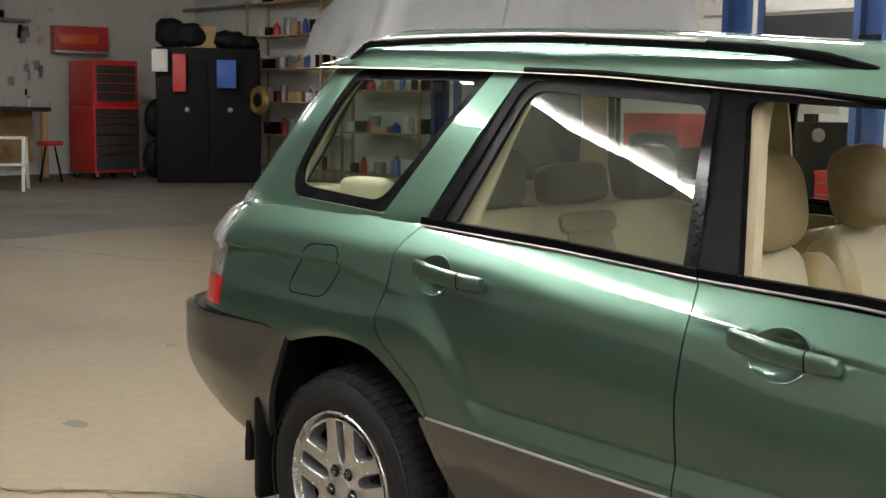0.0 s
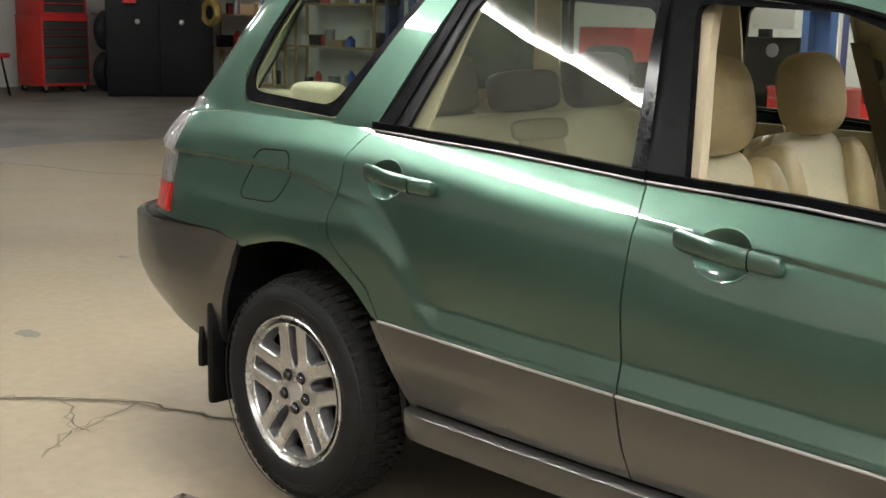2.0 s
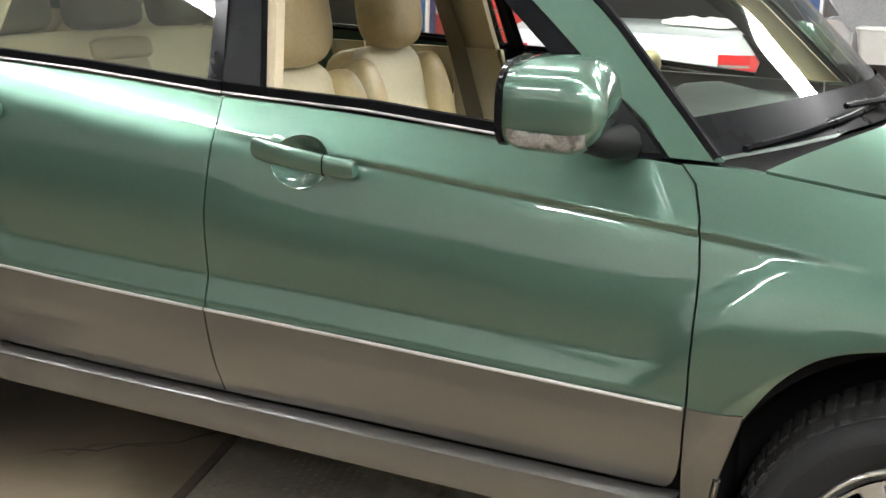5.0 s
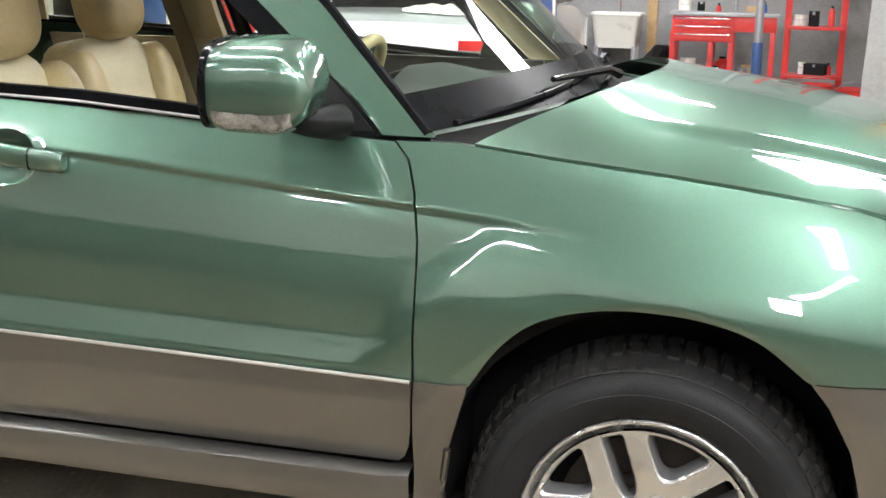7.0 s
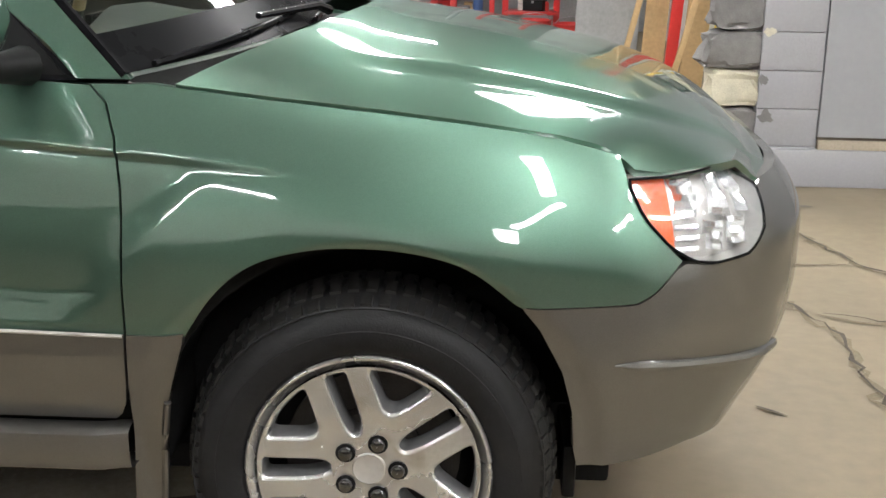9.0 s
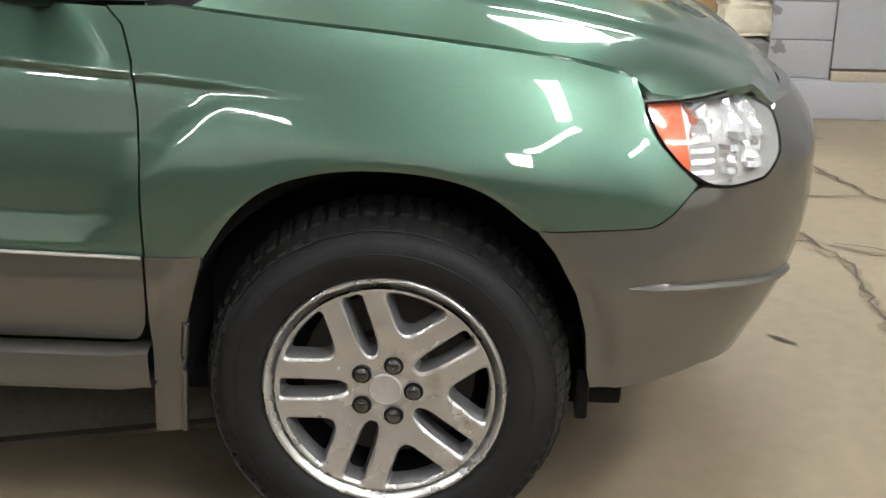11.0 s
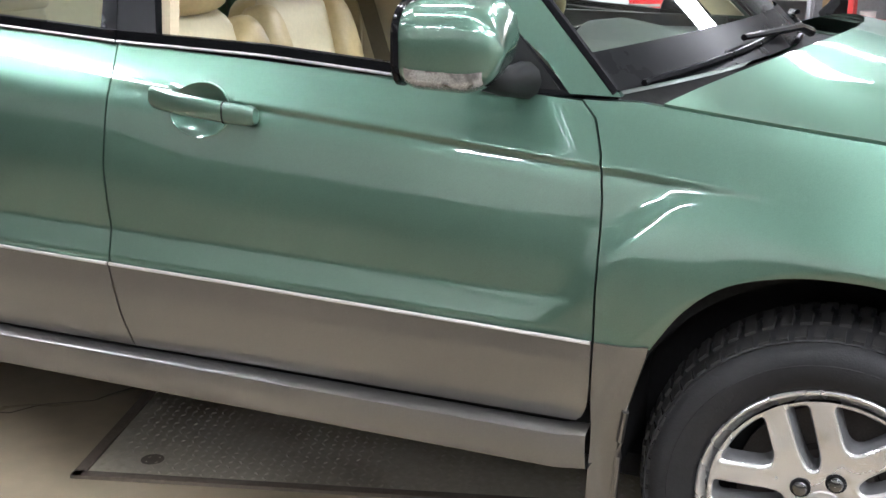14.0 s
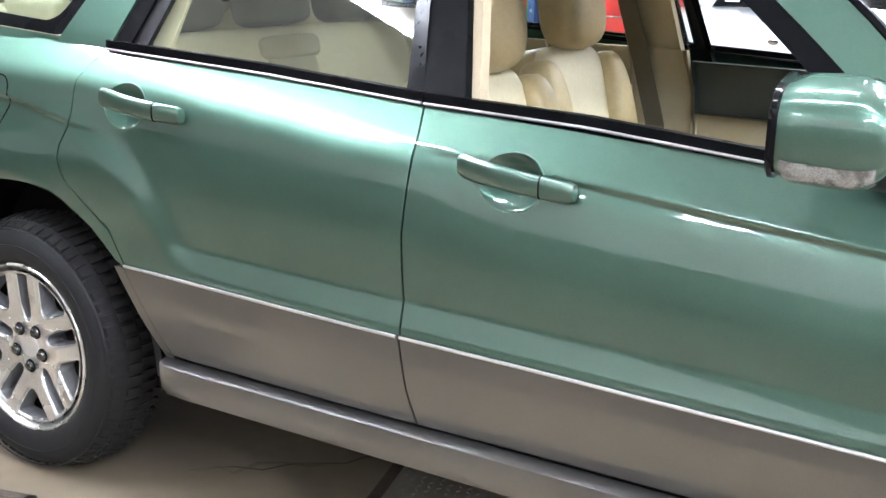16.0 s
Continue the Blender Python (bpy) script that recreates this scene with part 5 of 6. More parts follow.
rows = [[(a * w, b * d, z) for a, b in rounded([(-1, -1), (1, -1), (1, 1), (-1, 1)], .25, 4)] for w, d, z in ((.20, .17, .44), (.245, .2, .74), (.262, .215, .77), (.255, .21, .79), (.235, .19, .785), (.19, .15, .47), (.01, .01, .46))]
part("tub", *grid([r + r[:1] for r in rows]), WHITE, sink)
for x, y in ((-.19, -.15), (.19, -.15), (-.19, .15), (.19, .15)):
    part("leg", *box(x - .02, y - .02, 0, x + .02, y + .02, .46, .003), GREY_METAL, sink)
part("faucet", *pipe([(0, .19, .78), (0, .19, .93), (0, .12, .97), (0, .02, .92)], .014, 8), CHROME, sink)
part("shelf_panel", *box(-.21, -.16, .12, .21, .16, .15, .004), BLACK, sink)

bench = base("red_workbench", "red steel workbench with drawers and open legs", "workbench", (2.2, 9.35, 0))
part("top", *box(-.50, -.28, .80, .52, .28, .84, .006), GREY_METAL, bench)
part("drawer_case", *box(-.47, -.26, .56, .10, .26, .80, .005), RED, bench)
for k in range(3):
    d = part("drawer", *box(-.46, -.275, .57 + k * .075, .09, -.26, .637 + k * .075, .004), RED, bench)
    part("drawer_handle", *box(-.44, -.288, .622 + k * .075, .07, -.274, .634 + k * .075, .003), CHROME, d)
part("apron", *box(.10, -.25, .66, .50, .25, .80, .005), RED, bench)
for x in (-.46, -.10, .09, .47):
    for y in (-.25, .21):
        part("leg", *box(x - .025, y, 0, x + .025, y + .045, .66, .004), RED, bench)
part("lower_shelf", *box(-.46, -.24, .12, .48, .24, .14, .004), RED, bench)
cart = base("red_tool_stand", "red steel stand with upright posts", "tool stand", (3.05, 9.2, 0))
for x in (-.25, .25):
    part("upright", *box(x - .03, -.03, 0, x + .03, .03, 1.9, .004), RED, cart)
for z in (.25, .7, 1.15, 1.6):
    part("cross_shelf", *box(-.25, -.18, z, .25, .18, z + .03, .004), RED, cart)
rnd = random.Random(11)


def clutter(n, x0, x1, y0, y1, z, mats, size=(.05, .16), names=("tin", "tool_box", "jar")):
    """Loose workshop things on one surface: tins, boxes and jars, each its own object."""
    for k in range(n):
        x, y = x0 + (x1 - x0) * (k + rnd.uniform(.2, .8)) / n, rnd.uniform(y0, y1)
        w, h = rnd.uniform(*size) / 2, rnd.uniform(*size)
        m, kind = mats[k % len(mats)], names[k % len(names)]
        if kind == "tool_box":
            ob = base("tool_box", "small worn workshop box on a shelf", "box", (x, y, z), rnd.uniform(-20, 20))
            part("body", *box(-w, -w * .7, 0, w, w * .7, h * .7, .005), m, ob)
            part("lid", *box(-w * 1.03, -w * .73, h * .7, w * 1.03, w * .73, h * .8, .004), m, ob)
            part("clasp", *box(-.012, -w * .76, h * .6, .012, -w * .72, h * .78, .002), GREY_METAL, ob)
        elif kind == "tin":
            ob = base("paint_tin", "worn paint tin standing on a shelf", "tin", (x, y, z))
            part("can", *capped([(w * .8, 0), (w * .8, h), (w * .84, h), (w * .84, h + .006), (w * .7, h + .004)], 16), m, ob)
            part("handle", *pipe([(-w * .8, 0, h * .8), (-w * .6, -w * .6, h * .62), (0, -w * .85, h * .55), (w * .6, -w * .6, h * .62), (w * .8, 0, h * .8)], .003, 5), GREY_METAL, ob)
        else:
            ob = base("bottle", "plastic workshop bottle with a cap", "bottle", (x, y, z))
            part("body", *capped([(w * .6, 0), (w * .6, h * .8), (w * .25, h)], 14), m, ob)
            part("cap", *capped([(w * .27, h), (w * .25, h + .02)], 10), BLACK, ob)


CARD = surface("brown_cardboard", (.42, .29, .15), rough=.85, vary=.1)
BLUE_PLASTIC = surface("blue_plastic", (.03, .10, .42), rough=.4, vary=.1)
GREEN_PLASTIC = surface("green_plastic", (.02, .26, .06), rough=.4, vary=.1)
MIX = (WHITE, BLACK, RED, GREY_METAL, CARD, BLUE_PLASTIC)
clutter(6, 1.75, 2.65, 9.2, 9.5, .84, MIX)
clutter(5, 1.85, 2.6, 9.2, 9.5, .14, MIX, (.12, .26))
for z in (.28, .73, 1.18):
    clutter(3, 2.85, 3.25, 9.12, 9.25, z, MIX, (.08, .2))
jack = base("pole_jack", "grey and blue pole jack standing on the floor", "jack", (2.55, 8.2, 0))
part("foot", *capped([(.16, 0), (.16, .02), (.06, .05)], 20), BLUE, jack)
part("tube", *capped([(.045, .05), (.045, .62)], 16), BLUE, jack)
part("rod", *capped([(.036, .62), (.036, 2.2)], 16), GREY_METAL, jack)
for x, label in ((1.44, "bare pine stud fixed upright on the wall"), (-.6, "bare pine stud fixed upright on the wall")):
    tagged(part("wall_stud", *box(x - .05, 10.1, 0, x + .05, 10.2, 3.6, .003), WOOD), label, "stud", "wall studs", "structure")
tagged(part("grey_wall_boarding", *box(-.55, 10.14, 0, 4.4, 10.198, 3.9), OLD_WOOD), "grey boarding on the back wall", "boarding", kind="structure")
for x, y, w, h in ((.62, 9.5, .22, .5), (1.6, 9.4, .14, .5), (.35, 8.9, .2, .45)):
    v, f = cushion(x, y, h / 2, w, w * .8, h / 2, .6)
    tagged(part("bin_bag", [(p[0] + .03 * math.sin(p[2] * 31), p[1] + .03 * math.cos(p[0] * 37), max(0, p[2])) for p in v], f, BLACK), "crumpled black bag standing on the floor", "bag")
for x, y, c in ((3.35, 7.6, RED), (3.05, 7.9, RED), (2.8, 7.4, BLACK)):
    b = base("bucket", "red plastic bucket standing on the floor" if c is RED else "black plastic bucket standing on the floor", "bucket", (x, y, 0))
    part("pail", *lathe([(.002, .004), (.12, .004), (.15, .30), (.156, .30), (.156, .31), (.145, .31), (.115, .02), (.002, .02)], 20, "z"), c, b)
    part("handle", *pipe([(.15, 0, .29), (.10, -.09, .36), (0, -.13, .38), (-.10, -.09, .36), (-.15, 0, .29)], .004, 5), GREY_METAL, b)

# ---- silver saloon behind the wagon, tail towards it ----
sal = base("silver_saloon", "silver saloon car parked with its boot towards the wagon", "car", (.2, 4.45, 0))
PW = [(0, .60), (.04, .74), (.14, .82), (.35, .855), (1.2, .865), (3.4, .86), (4.0, .82), (4.35, .68)]


rows = []
for y, top in ((0.0, .60), (.0, .80), (.03, .885), (.10, .915), (.45, .935), (.75, .945)):
    w = ip(max(y, .05), PW)
    rows.append([(-w, y + .05, .35), (-w * 1.0, y + .03, .55), (-w, y + .02, min(.80, top)), (-w * .95, y + .01, top), (-w * .5, y - .02 * (y < .05), top + .012), (0, y - .03 * (y < .05), top + .016), (w * .5, y - .02 * (y < .05), top + .012), (w * .95, y + .01, top), (w, y + .02, min(.80, top)), (w, y + .03, .55), (w, y + .05, .35)])
part("boot", *grid(rows), SILVER, sal)
rows = []
for y in lin(.70, 4.35, 24):
    w, top = ip(y, PW), ip(y, [(.7, .945), (1.1, .955), (3.0, .93), (3.9, .84), (4.35, .68)])
    rows.append([(-w * .96, y, .30), (-w, y, .55), (-w, y, .80), (-w * .94, y, top), (0, y, top + .02), (w * .94, y, top), (w, y, .80), (w, y, .55), (w * .96, y, .30)])
part("body", *grid(rows), SILVER, sal)
part("bumper", *joined(grid([[(x, -.06 + .10 * abs(x / .84) ** 3, z) for x in lin(-.84, .84, 21)] for z in (.30, .36, .50, .58)]), grid([[(x, -.06 + .10 * abs(x / .84) ** 3 + d, .58) for x in lin(-.84, .84, 21)] for d in (0, .12)])), SILVER, sal)
part("lower_valance", *grid([[(x, 0.0 + .10 * abs(x / .84) ** 3, z) for x in lin(-.82, .82, 21)] for z in (.18, .32)]), BLACK, sal)
rows = [[(k * w, y, z) for k in lin(-1, 1, 9)] for y, w, z in ((.72, .66, .955), (1.05, .60, 1.20), (1.32, .56, 1.365), (1.6, .56, 1.41), (2.4, .56, 1.40), (2.7, .58, 1.34), (3.35, .68, .97))]
part("roof", *grid(rows[2:5]), SILVER, sal)
part("rear_window", *grid([[(p[0], p[1], p[2]) for p in r] for r in rows[:3]]), GLOSS_BLACK, sal, "dark rear window")
part("front_window", *grid(rows[4:]), GLOSS_BLACK, sal)
for k in (-1, 1):
    part("side_window", *grid([[(k * .80, y, .955) for y in lin(.85, 3.2, 8)], [(k * .585, y, 1.38) for y in lin(1.40, 2.6, 8)]]), GLOSS_BLACK, sal)
    part("rear_pillar", *pipe([(k * .70, .70, .95), (k * .635, 1.03, 1.19), (k * .60, 1.36, 1.385), (k * .60, 2.5, 1.40), (k * .72, 3.3, .97)], .045, 8), SILVER, sal)
    tl = part("tail_light", *grid([[(k * x, y, z) for x, y in ((.62, -.012), (.72, .0), (.80, .055), (.845, .20))] for z in (.66, .73, .80)]), RED_LENS, sal, "red tail light with a pale stripe")
    part("lens_stripe", *grid([[(k * x, y, z) for x, y in ((.62, -.018), (.72, -.006), (.80, .048))] for z in (.725, .74)]), WHITE_LENS, tl)
    for y in (.75, 3.35):
        wv = part("wheel", *moved(lathe([(.10, -.09), (.20, -.095), (.27, -.09), (.30, -.06), (.305, 0), (.30, .06), (.27, .09), (.1, .08)], 32), Matrix.Translation((k * .76, y, .305)) @ pose(0, 0, 0, 0, 0, 90)), RUBBER, sal)
part("plate_recess", *box(-.27, -.028, .60, .27, -.012, .735, .004), SILVER, sal)
part("number_plate", *box(-.155, -.036, .605, .155, -.027, .715, .003), WHITE, sal, "white number plate with unreadable bars")
part("plate_bars", *joined(*[box(-.12 + k * .05, -.039, .635, -.085 + k * .05, -.0355, .69) for k in range(5)]), GREY_METAL, sal)
part("boot_handle", *box(-.47, -.020, .735, -.36, -.008, .758, .003), BLACK, sal)
part("badge", *cushion(0, -.03, .80, .035, .006, .02, .9), CHROME, sal)
part("sticker", *box(-.58, .735, .985, -.48, .745, 1.045, .002), WHITE, sal)
cloth = cushion(.42, .40, .955, .28, .16, .05, .8, 14, 26)
tagged(part("rag", [(p[0] + .2, p[1] + 4.45, max(p[2] - .008, .945) + .02 * noise.noise(Vector(p) * 14)) for p in cloth[0]], cloth[1], WHITE), "crumpled white rag lying on the saloon's boot", "rag")

# ---- tool chests and things seen through the cabin ----
def tool_chest(x, y, rz, w, d, h, rows_n, label, face=RED, front=RED, top=True):
    b = base("tool_chest", label, "tool chest", (x, y, 0), rz)
    part("case", *box(-w / 2, -d / 2, .12, w / 2, d / 2, h, .008), face, b)
    n = len(rows_n)
    z = .16
    tot = sum(rows_n)
    for k, r in enumerate(rows_n):
        hh = (h - .22) * r / tot
        dr = part("drawer", *box(-w / 2 + .03, -d / 2 - .018, z + .006, w / 2 - .03, -d / 2, z + hh - .006, .004), front, b)
        part("drawer_pull", *box(-w / 2 + .04, -d / 2 - .032, z + hh - .022, w / 2 - .04, -d / 2 - .016, z + hh - .008, .003), CHROME if front is RED else BLACK, dr)
        z += hh
    if top:
        part("lid", *box(-w / 2 - .01, -d / 2 - .01, h, w / 2 + .01, d / 2 + .01, h + .03, .008), face, b)
    for i in (-1, 1):
        for j in (-1, 1):
            part("caster", *moved(capped([(.055, -.02), (.055, .02)], 16, "y"), Matrix.Translation((i * (w / 2 - .08), j * (d / 2 - .08), .055))), BLACK, b)
            part("caster_fork", *box(i * (w / 2 - .08) - .03, j * (d / 2 - .08) - .03, .05, i * (w / 2 - .08) + .03, j * (d / 2 - .08) + .03, .125, .004), GREY_METAL, b)
    return b


tool_chest(-1.55, 6.6, 0, .75, .5, 1.35, (2, 1.6, 1.6, 1.2, 1, 1, 1), "tall red tool chest with steel drawer pulls")
tool_chest(-2.75, 7.2, 0, .70, .5, .80, (2, 1.5, 1, 1), "low red tool chest with steel drawer pulls")
tank = base("gas_bottle", "green gas bottle standing upright", "gas bottle", (-2.45, 6.55, 0))
part("bottle", *capped([(.12, 0), (.125, .05), (.125, 1.02), (.11, 1.1), (.06, 1.16), (.04, 1.2)], 24), GREEN_PLASTIC, tank)
part("valve", *capped([(.03, 1.2), (.03, 1.27), (.045, 1.28), (.045, 1.3)], 12), CHROME, tank)
part("collar", *capped([(.127, .98), (.127, 1.0)], 24), WHITE, tank)
cupb = base("equipment_rack", "dark rack with instruments below a pale screen", "rack", (-3.95, 8.4, 0))
part("case", *box(-.45, -.25, 0, .45, .25, 1.25, .01), BLACK, cupb)
part("screen", *box(-.42, -.15, 1.33, .34, -.10, 1.75, .01), WHITE, cupb)
part("screen_stand", *box(-.06, -.14, 1.25, .06, -.06, 1.4), BLACK, cupb)
part("dial", *moved(capped([(.07, -.262), (.07, -.25)], 20, "y"), Matrix.Translation((.18, 0, 1.12))), GREY_METAL, cupb)
part("orange_display", *box(-.30, -.258, 1.06, -.12, -.25, 1.12, .002), AMBER, cupb)
hoist = base("engine_hoist", "red engine hoist body with a dark motor", "hoist", (-5.0, 7.3, 0))
part("red_body", *box(-.38, -.25, .98, .34, .25, 1.32, .02), RED, hoist)
part("stand", *box(-.3, -.2, 0, .3, .2, .98, .02), BLACK, hoist)
part("motor", *cushion(.05, -.28, .98, .28, .16, .16, .6), DASH, hoist)
hooks = base("wall_board", "pale tool board with hanging black hooks", "tool board", (-5.9, 10.14, 0))
part("board", *box(-1.5, 0, 1.0, 1.5, .05, 2.5, .005), WHITE, hooks)
for x, z in ((-.75, 2.2), (.45, 2.25), (.75, 2.25)):
    part("hook", *pipe([(x, -.05, z), (x, -.07, z - .35), (x + .06, -.08, z - .55), (x + .18, -.08, z - .5)], .022, 8), BLACK, hooks)
part("spanner", *pipe([(-.6, -.05, 2.0), (-.2, -.05, 1.75), (.1, -.05, 1.6)], .03, 8), BLACK, hooks)
part("small_sign", *box(.02, -.02, 1.72, .2, 0, 1.98, .003), BLUE_PLASTIC, hooks)

# covered vehicle up on the lift
COVER = surface("silver_grey_car_cover", (.21, .21, .215), rough=.62, vary=.1, scale=3, bump=.3, bump_scale=14)
rows = []
for i in range(49):
    u = i / 48
    
    top = ip(u, [(0, 2.45), (.06, 2.62), (.2, 2.75), (.35, 3.05), (.62, 3.08), (.78, 2.75), (.95, 2.6), (1, 2.3)])
    row = []
    for j in range(29):
        a = -1 + 2 * j / 28
        c = abs(a)
        x = -7.85 + (5.05 - .7 * (a + 1)) * u
        edge = 1.86 + .05 * math.sin(u * 9) + .04 * math.sin(u * 31 + a)
        z = top - (top - edge) * sm(.52, 1, c) - .05 * c
        fold = (.11 * math.sin(u * 58 + a * 3 + 2 * math.sin(u * 17)) + .06 * math.sin(u * 131 + 3 * math.sin(u * 9))) * sm(.45, 1, c)
        hollow = .5 * sm(.26, .34, u) * (1 - sm(.54, .60, u)) * sm(.3, .8, -a)
        row.append((x + .02 * math.sin(a * 20), 5.6 + a * (.92 - .06 * (1 - c)) + hollow + math.copysign(fold, a), z + .02 * noise.noise(Vector((u * 14, a * 4, 0)))))
    rows.append(row)
cov = base("covered_car", "vehicle under a silver-grey fabric cover, raised on the lift", "covered car", (0, 0, 0))
part("cover", *grid(rows), COVER, cov, sharp=180)
part("chassis", *box(-7.2, 5.65, 1.95, -4.2, 6.2, 2.1, .05), BLACK, cov)
for x, y in ((-7.35, 6.3), (-3.33, 6.0)):
    part("lift_arm", *box(min(x, x + (.9 if x < -5 else -1.4)), y - .55, 1.86, max(x, x + (.9 if x < -5 else -1.4)), y - .40, 1.96, .01), BLUE, cov)
    part("lift_arm_link", *box(x - .08, y - .5, 1.86, x + .08, y + .02, 1.95, .01), BLUE, cov)

ban = base("wall_banner", "black banner with pale script-like strokes", "banner", (-4.6, 10.12, 0))
part("sheet", *grid([[(x, .01 * math.sin(x * 9), z) for x in lin(-1.6, 1.9, 20)] for z in lin(2.0, 2.50, 4)]), surface("black_vinyl", (.03, .03, .032), rough=.35, vary=.3, scale=4, bump=.3, bump_scale=8), ban)
for x, l, r in ((.20, .30, 60), (.42, .18, 20), (.58, .16, -25), (.72, .16, 25), (.86, .16, -20), (1.05, .36, 62)):
    part("pale_stroke", *moved(box(-l / 2, -.012, -.018, l / 2, -.006, .018), Matrix.Translation((x, -.012, 2.36)) @ pose(0, 0, 0, 0, -r, 0)), WHITE, ban)
hose = base("yellow_hose", "yellow hose hanging in loops", "hose", (-2.95, 9.9, 0))
part("loop", *pipe(catmull([(0, 0, 3.4), (-.1, 0, 2.9), (.12, -.03, 2.6), (-.05, 0, 2.3), (.15, -.02, 2.05), (.3, 0, 2.5), (.2, 0, 3.3)], 8), .035, 8), YELLOW, hose)
part("hook", *pipe([(0, .2, 3.42), (.2, .2, 3.42)], .02, 6), GREY_METAL, hose)
part("bracket", *box(-.05, -.02, 3.38, .25, .24, 3.44, .005), GREY_METAL, hose)
tagged(part("wall_pipe", *pipe([(-19, 9.95, 3.2), (4.3, 9.95, 3.2)], .03, 8), GREY_METAL), "grey pipe running along the back wall", "pipe", kind="structure")
tagged(part("grey_panel_band", *box(-6.6, 10.12, 2.54, -.8, 10.17, 3.9, .005), WHITE), "pale panel high on the back wall", "panel", kind="structure")

# shelves along the back wall behind the wagon's tail
def shelving(x, y, w, h, n, label, depth=.45, mat=GREY_METAL):
    b = base("shelving", label, "shelving", (x, y, 0), group="workshop shelves")
    for i in (-1, 1):
        for j in (-1, 1):
            part("upright", *box(i * w / 2 - .02, j * depth / 2 - .02, 0, i * w / 2 + .02, j * depth / 2 + .02, h, .003), mat, b)
    for k in range(n):
        z = .25 + (h - .3) * k / (n - 1)
        part("shelf", *box(-w / 2, -depth / 2, z - .03, w / 2, depth / 2, z, .003), WOOD if mat is WOOD else mat, b)
        clutter(max(3, int(w / .26)), x - w / 2 + .05, x + w / 2 - .05, y - .12, y + .1, z, MIX, (.12, .30))


shelving(-9.8, 9.7, 2.2, 2.4, 5, "steel shelves crowded with tins and boxes")
shelving(-12.4, 9.7, 2.2, 3.0, 5, "wooden shelves crowded with workshop boxes", mat=WOOD)
shelving(-14.9, 9.7, 2.2, 3.2, 6, "dark wooden shelves crowded with old parts", mat=WOOD)
clutter(5, -8.6, -7.0, 8.3, 8.6, .92, (RED, YELLOW, RED, WHITE), (.15, .3))
tb = base("work_table", "wooden work table by the shelves", "table", (-7.8, 8.5, 0))
part("tabletop", *box(-1.0, -.35, .86, 1.0, .35, .92, .01), WOOD, tb)
for i in (-1, 1):
    for j in (-1, 1):
        part("leg", *box(i * .9 - .04, j * .28 - .04, 0, i * .9 + .04, j * .28 + .04, .86, .004), WOOD, tb)
part("white_post", *capped([(.035, .92), (.035, 2.2)], 12), WHITE, tb)

# ---- the far left end ----
tc = tool_chest(-17.5, 7.4, 93, .90, .88, 1.30, (2.2, 1.4, 1.4, 1.4, 1, 1), "tall red roller tool chest with dark drawers", front=DASH)
up = base("top_chest", "red top chest with dark drawers on the roller chest", "tool chest", (-17.5, 7.4, 1.33), 93)
part("case", *box(-.44, -.43, 0, .44, .43, .76, .01), RED, up)
for k in range(4):
    dr = part("drawer", *box(-.38, -.445, .05 + k * .16, .38, -.43, .19 + k * .16, .004), DASH, up)
    part("drawer_pull", *box(-.36, -.458, .17 + k * .16, .36, -.444, .183 + k * .16, .003), BLACK, dr)
cab = base("black_cabinet", "tall black double-door cabinet", "cabinet", (-15.61, 8.27, 0), 58)
part("case", *box(-.76, -.30, 0, 1.0, .3, 2.3, .03), BLACK, cab)
for k in (-1, 1):
    d = part("door", *box(.12 + k * .435 - .425, -.322, .06, .12 + k * .435 + .425, -.30, 2.08, .006), BLACK, cab)
    part("knob", *moved(capped([(.03, -.40), (.045, -.39), (.04, -.372)], 14, "y"), Matrix.Translation((.12 + k * .36, .05, 1.25))), DULL_STEEL, d)
ca, sa = math.cos(radians(58)), math.sin(radians(58))


def on_cabinet(u, v=0.0):
    return (-15.61 + ca * u - sa * v, 8.27 + sa * u + ca * v)


for u, v, z0, w, h, m, nm, label in ((-.68, -.38, 1.88, .13, .36, WHITE, "paper_box", "white paper box hung on the cabinet"), (-.36, -.38, 1.55, .11, .62, RED, "oil_can", "red can hung on the black cabinet"), (.42, -.40, 1.62, .16, .46, BLUE_PLASTIC, "blue_crate", "blue plastic crate hung on the cabinet"), (-.02, .05, 2.3, .27, .36, CARD, "cardboard_box", "brown cardboard box on the cabinet")):
    x, y = on_cabinet(u, v)
    b = base(nm, label, nm.split("_")[-1], (x, y, z0), 58)
    part("body", *box(-w, -w * .55, 0, w, w * .55, h, .01), m, b)
    part("flap", *box(-w * 1.01, -w * .57, h, w * 1.01, 0, h + .015, .004), m, b)
for u, w, h in ((-.52, .24, .5), (-.2, .3, .42), (.45, .28, .3), (.75, .24, .22)):
    x, y = on_cabinet(u, .05)
    v, f = cushion(0, 0, h / 2, w, w * .8, h / 2, .7, 16, 24)
    bag = part("black_bag", [(p[0] + .04 * noise.noise(Vector(p) * 9), p[1] + .04 * noise.noise(Vector(p) * 8 + Vector((5, 0, 0))), max(0, p[2] + .04 * noise.noise(Vector(p) * 7))) for p in v], f, BLACK)
    bag.matrix_basis = pose(x, y, 2.3, 0, 0, 58)
    tagged(bag, "crumpled black bag heaped on the cabinet", "bag")
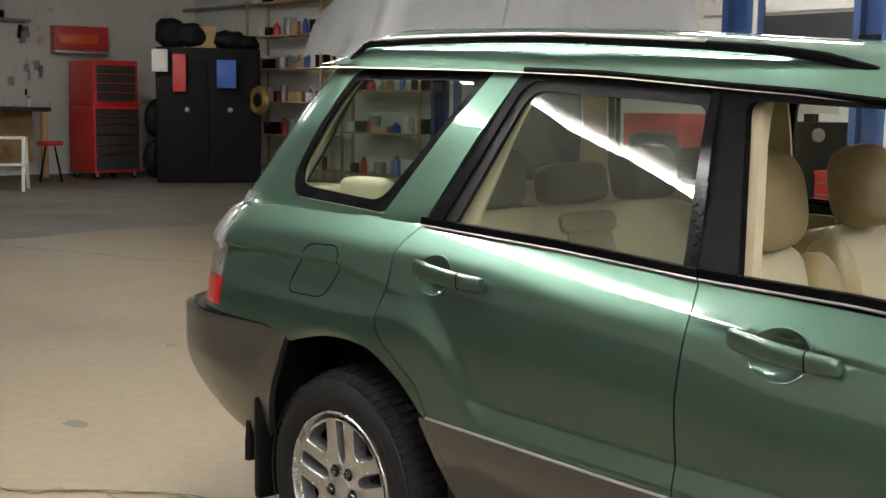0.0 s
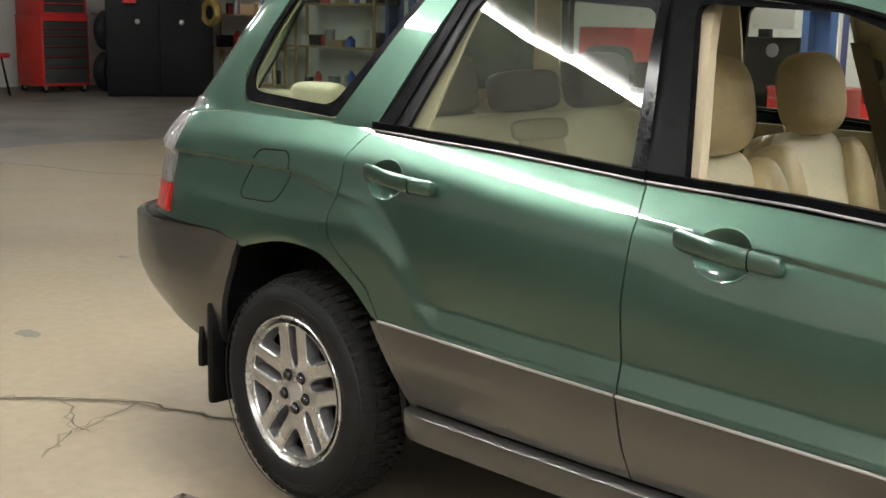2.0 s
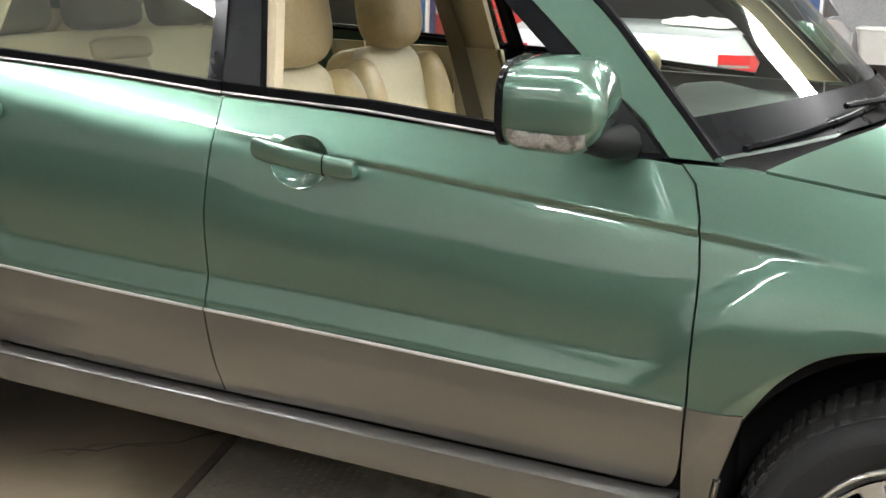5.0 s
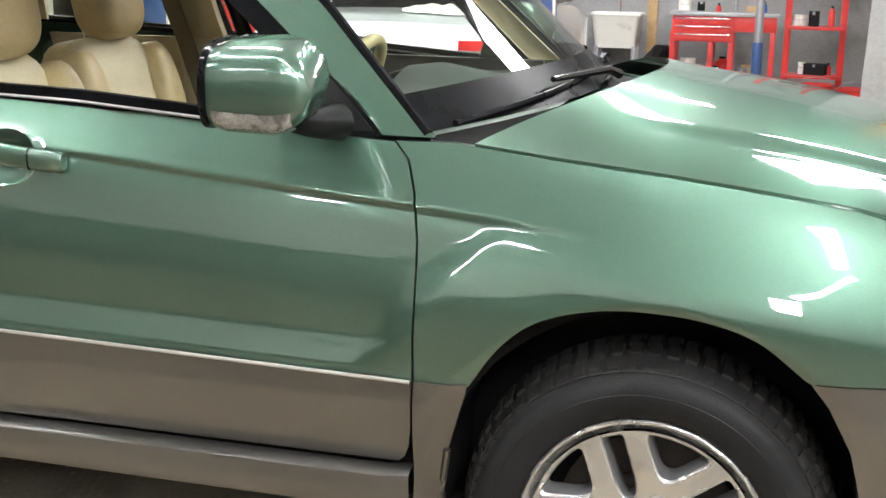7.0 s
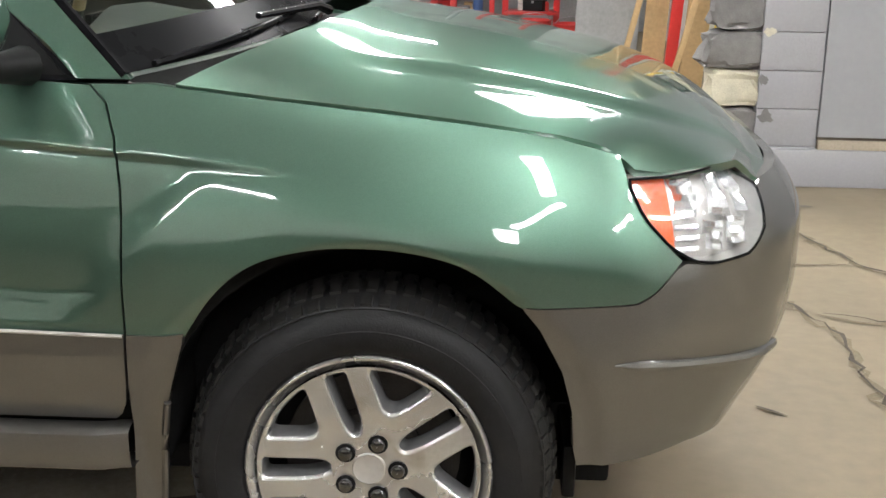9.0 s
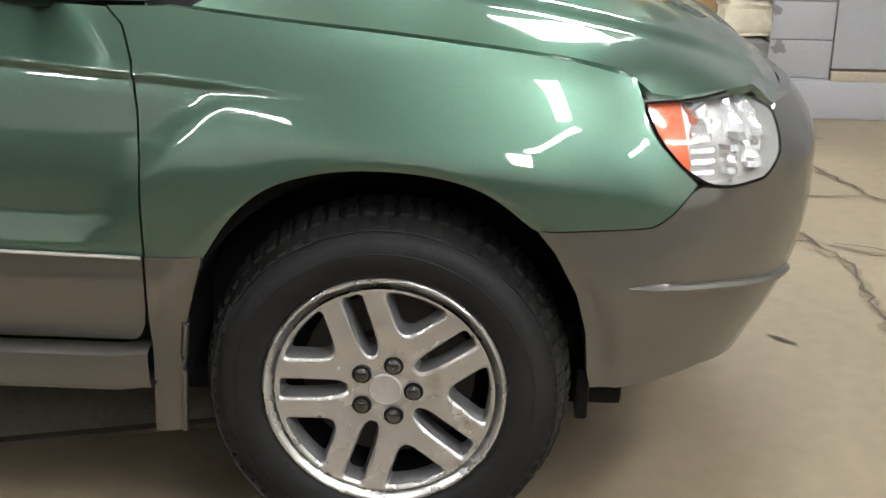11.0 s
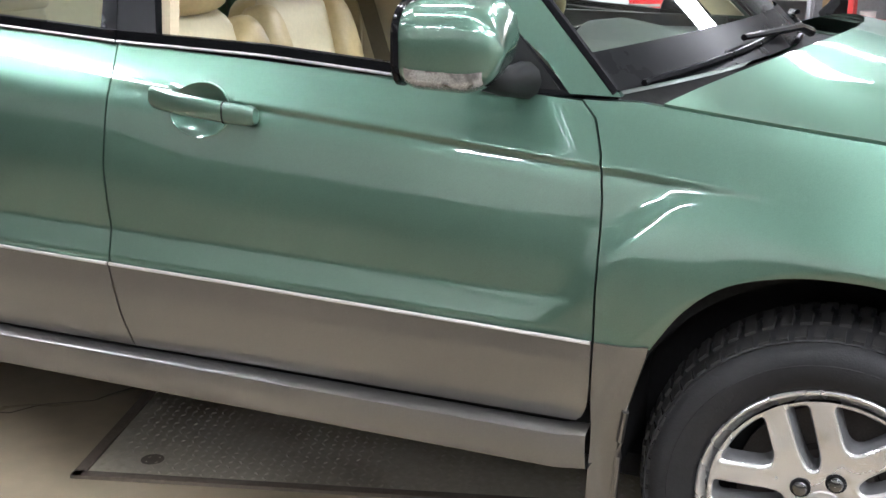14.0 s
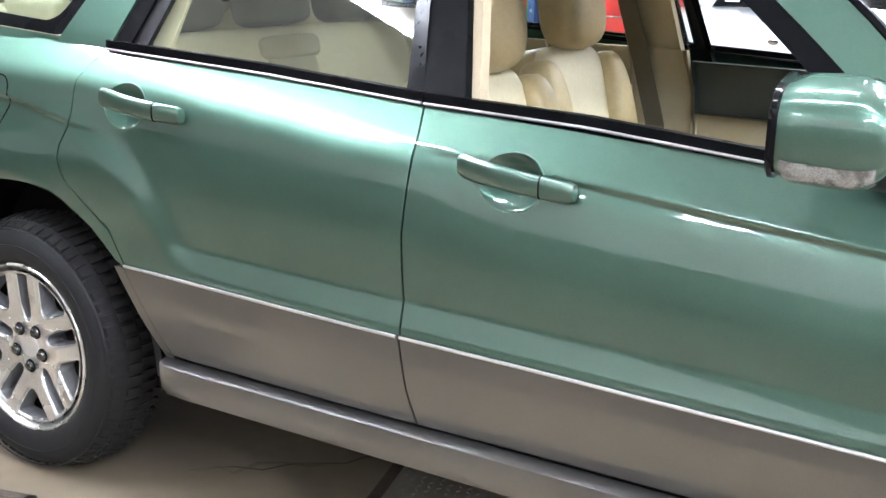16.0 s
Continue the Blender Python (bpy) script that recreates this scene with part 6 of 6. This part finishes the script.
for z in (.36, 1.08):
    b = base("spare_tyre", "old black tyre standing beside the tool chest", "tyre", (-16.95, 8.15 + .05 * z, z), 118, group="spare tyres")
    part("tyre", *lathe([(.21, -.08), (.24, -.11), (.32, -.11), (.355, -.07), (.36, 0), (.355, .07), (.32, .11), (.24, .11), (.21, .08), (.21, -.08)], 40), RUBBER, b)
    part("rim", *lathe([(.215, -.07), (.19, -.05), (.06, -.04), (.002, -.04)], 30), POCKET, b)
    if z > 1:
        part("hanger", *pipe([(0, .0, .2), (0, .35, .3)], .02, 6), GREY_METAL, b)
wb = base("work_bench", "long bench with dark top against the wall", "workbench", (-18.4, 4.0, 0))
part("top", *box(-.45, -4.5, 1.18, .5, 2.6, 1.26, .01), DASH, wb)
part("back_board", *box(-.35, -4.5, .25, -.30, 2.6, 1.18, .005), WOOD, wb)
for y in (-4.4, -2, .3, 2.5):
    part("leg", *box(.35, y - .05, 0, .45, y + .05, 1.18, .005), WOOD, wb)
pb = base("pegboard", "white pegboard hung with tools", "pegboard", (-18.98, 4.2, 0))
part("board", *box(0, -4.5, 1.3, .03, 3.0, 3.1, .004), WHITE, pb)
rnd = random.Random(3)
for k in range(46):
    y, z = rnd.uniform(-.5, 2.8), rnd.uniform(1.45, 2.75)
    l = rnd.uniform(.08, .32)
    t = part("hung_tool", *moved(box(-.012, -.018 - .02 * (k % 3), -l, .012, .018 + .02 * (k % 3), 0, .003), Matrix.Translation((.05, y, z)) @ pose(0, 0, 0, rnd.uniform(-12, 12), 0, 0)), (GREY_METAL, BLACK, GREY_METAL, WHITE)[k % 4], pb)
    part("peg", *pipe([(.02, y, z - .02), (.075, y, z - .02)], .006, 5), GREY_METAL, t)
part("shelf", *box(.03, -4.5, 2.78, .35, 2.4, 2.83, .004), GREY_METAL, pb)
clutter(9, -18.75, -18.6, 1.5, 6.2, 2.83, MIX, (.12, .3))
for y in lin(2.0, 6.3, 9):
    clutter(1, -18.4, -18.2, y, y + .1, 1.26, MIX, (.12, .32), names=("jar", "tin"))
shelf_box = base("orange_crate", "orange and red crate on the wall shelf", "crate", (-18.7, 7.55, 2.3), 80)
part("body", *box(-.5, -.16, 0, .5, .16, .45, .01), RED, shelf_box)
part("label_band", *box(-.4, -.175, .12, .3, -.16, .30, .003), AMBER, shelf_box)
br = part("bracket", *box(-.5, -.17, -.05, .5, .2, 0, .004), GREY_METAL, shelf_box)
st = base("step_stool", "white wooden step stool", "stool", (-15.5, 4.75, 0), 60)
part("top_step", *box(-.30, -.16, .78, .30, .16, .82, .008), WHITE, st)
part("low_step", *box(-.30, -.34, .38, .30, -.12, .42, .008), WHITE, st)
for x in (-.28, .28):
    part("front_leg", *moved(box(-.025, -.02, 0, .025, .02, .84, .004), Matrix.Translation((x, -.38, 0)) @ pose(0, 0, 0, -15, 0, 0)), WHITE, st)
    part("back_leg", *moved(box(-.025, -.02, 0, .025, .02, .82, .004), Matrix.Translation((x, .28, 0)) @ pose(0, 0, 0, 12, 0, 0)), WHITE, st)
sto = base("shop_stool", "dark round shop stool with red seat", "stool", (-16.9, 6.1, 0))
part("seat", *capped([(.2, .62), (.22, .66), (.2, .7)], 20), RED, sto)
for k in range(4):
    a = k * math.pi / 2 + .4
    part("leg", *pipe([(.25 * math.cos(a), .25 * math.sin(a), 0), (.1 * math.cos(a), .1 * math.sin(a), .62)], .015, 6), BLACK, sto)
reel = base("hose_reel", "yellow ring of hose hung on the wall", "hose reel", (-14.72, 8.86, 1.42))
part("ring", *lathe([(.13, -.05), (.21, -.07), (.25, 0), (.21, .07), (.13, .05), (.13, -.05)], 28), surface("tarnished_brass", (.34, .24, .07), rough=.4, metal=.6, vary=.3, scale=20), reel)
part("hub", *capped([(.11, -.04), (.11, .04)], 20, "y"), BLACK, reel)
part("bracket", *box(-.03, 0, -.03, .03, .2, .03), GREY_METAL, reel)
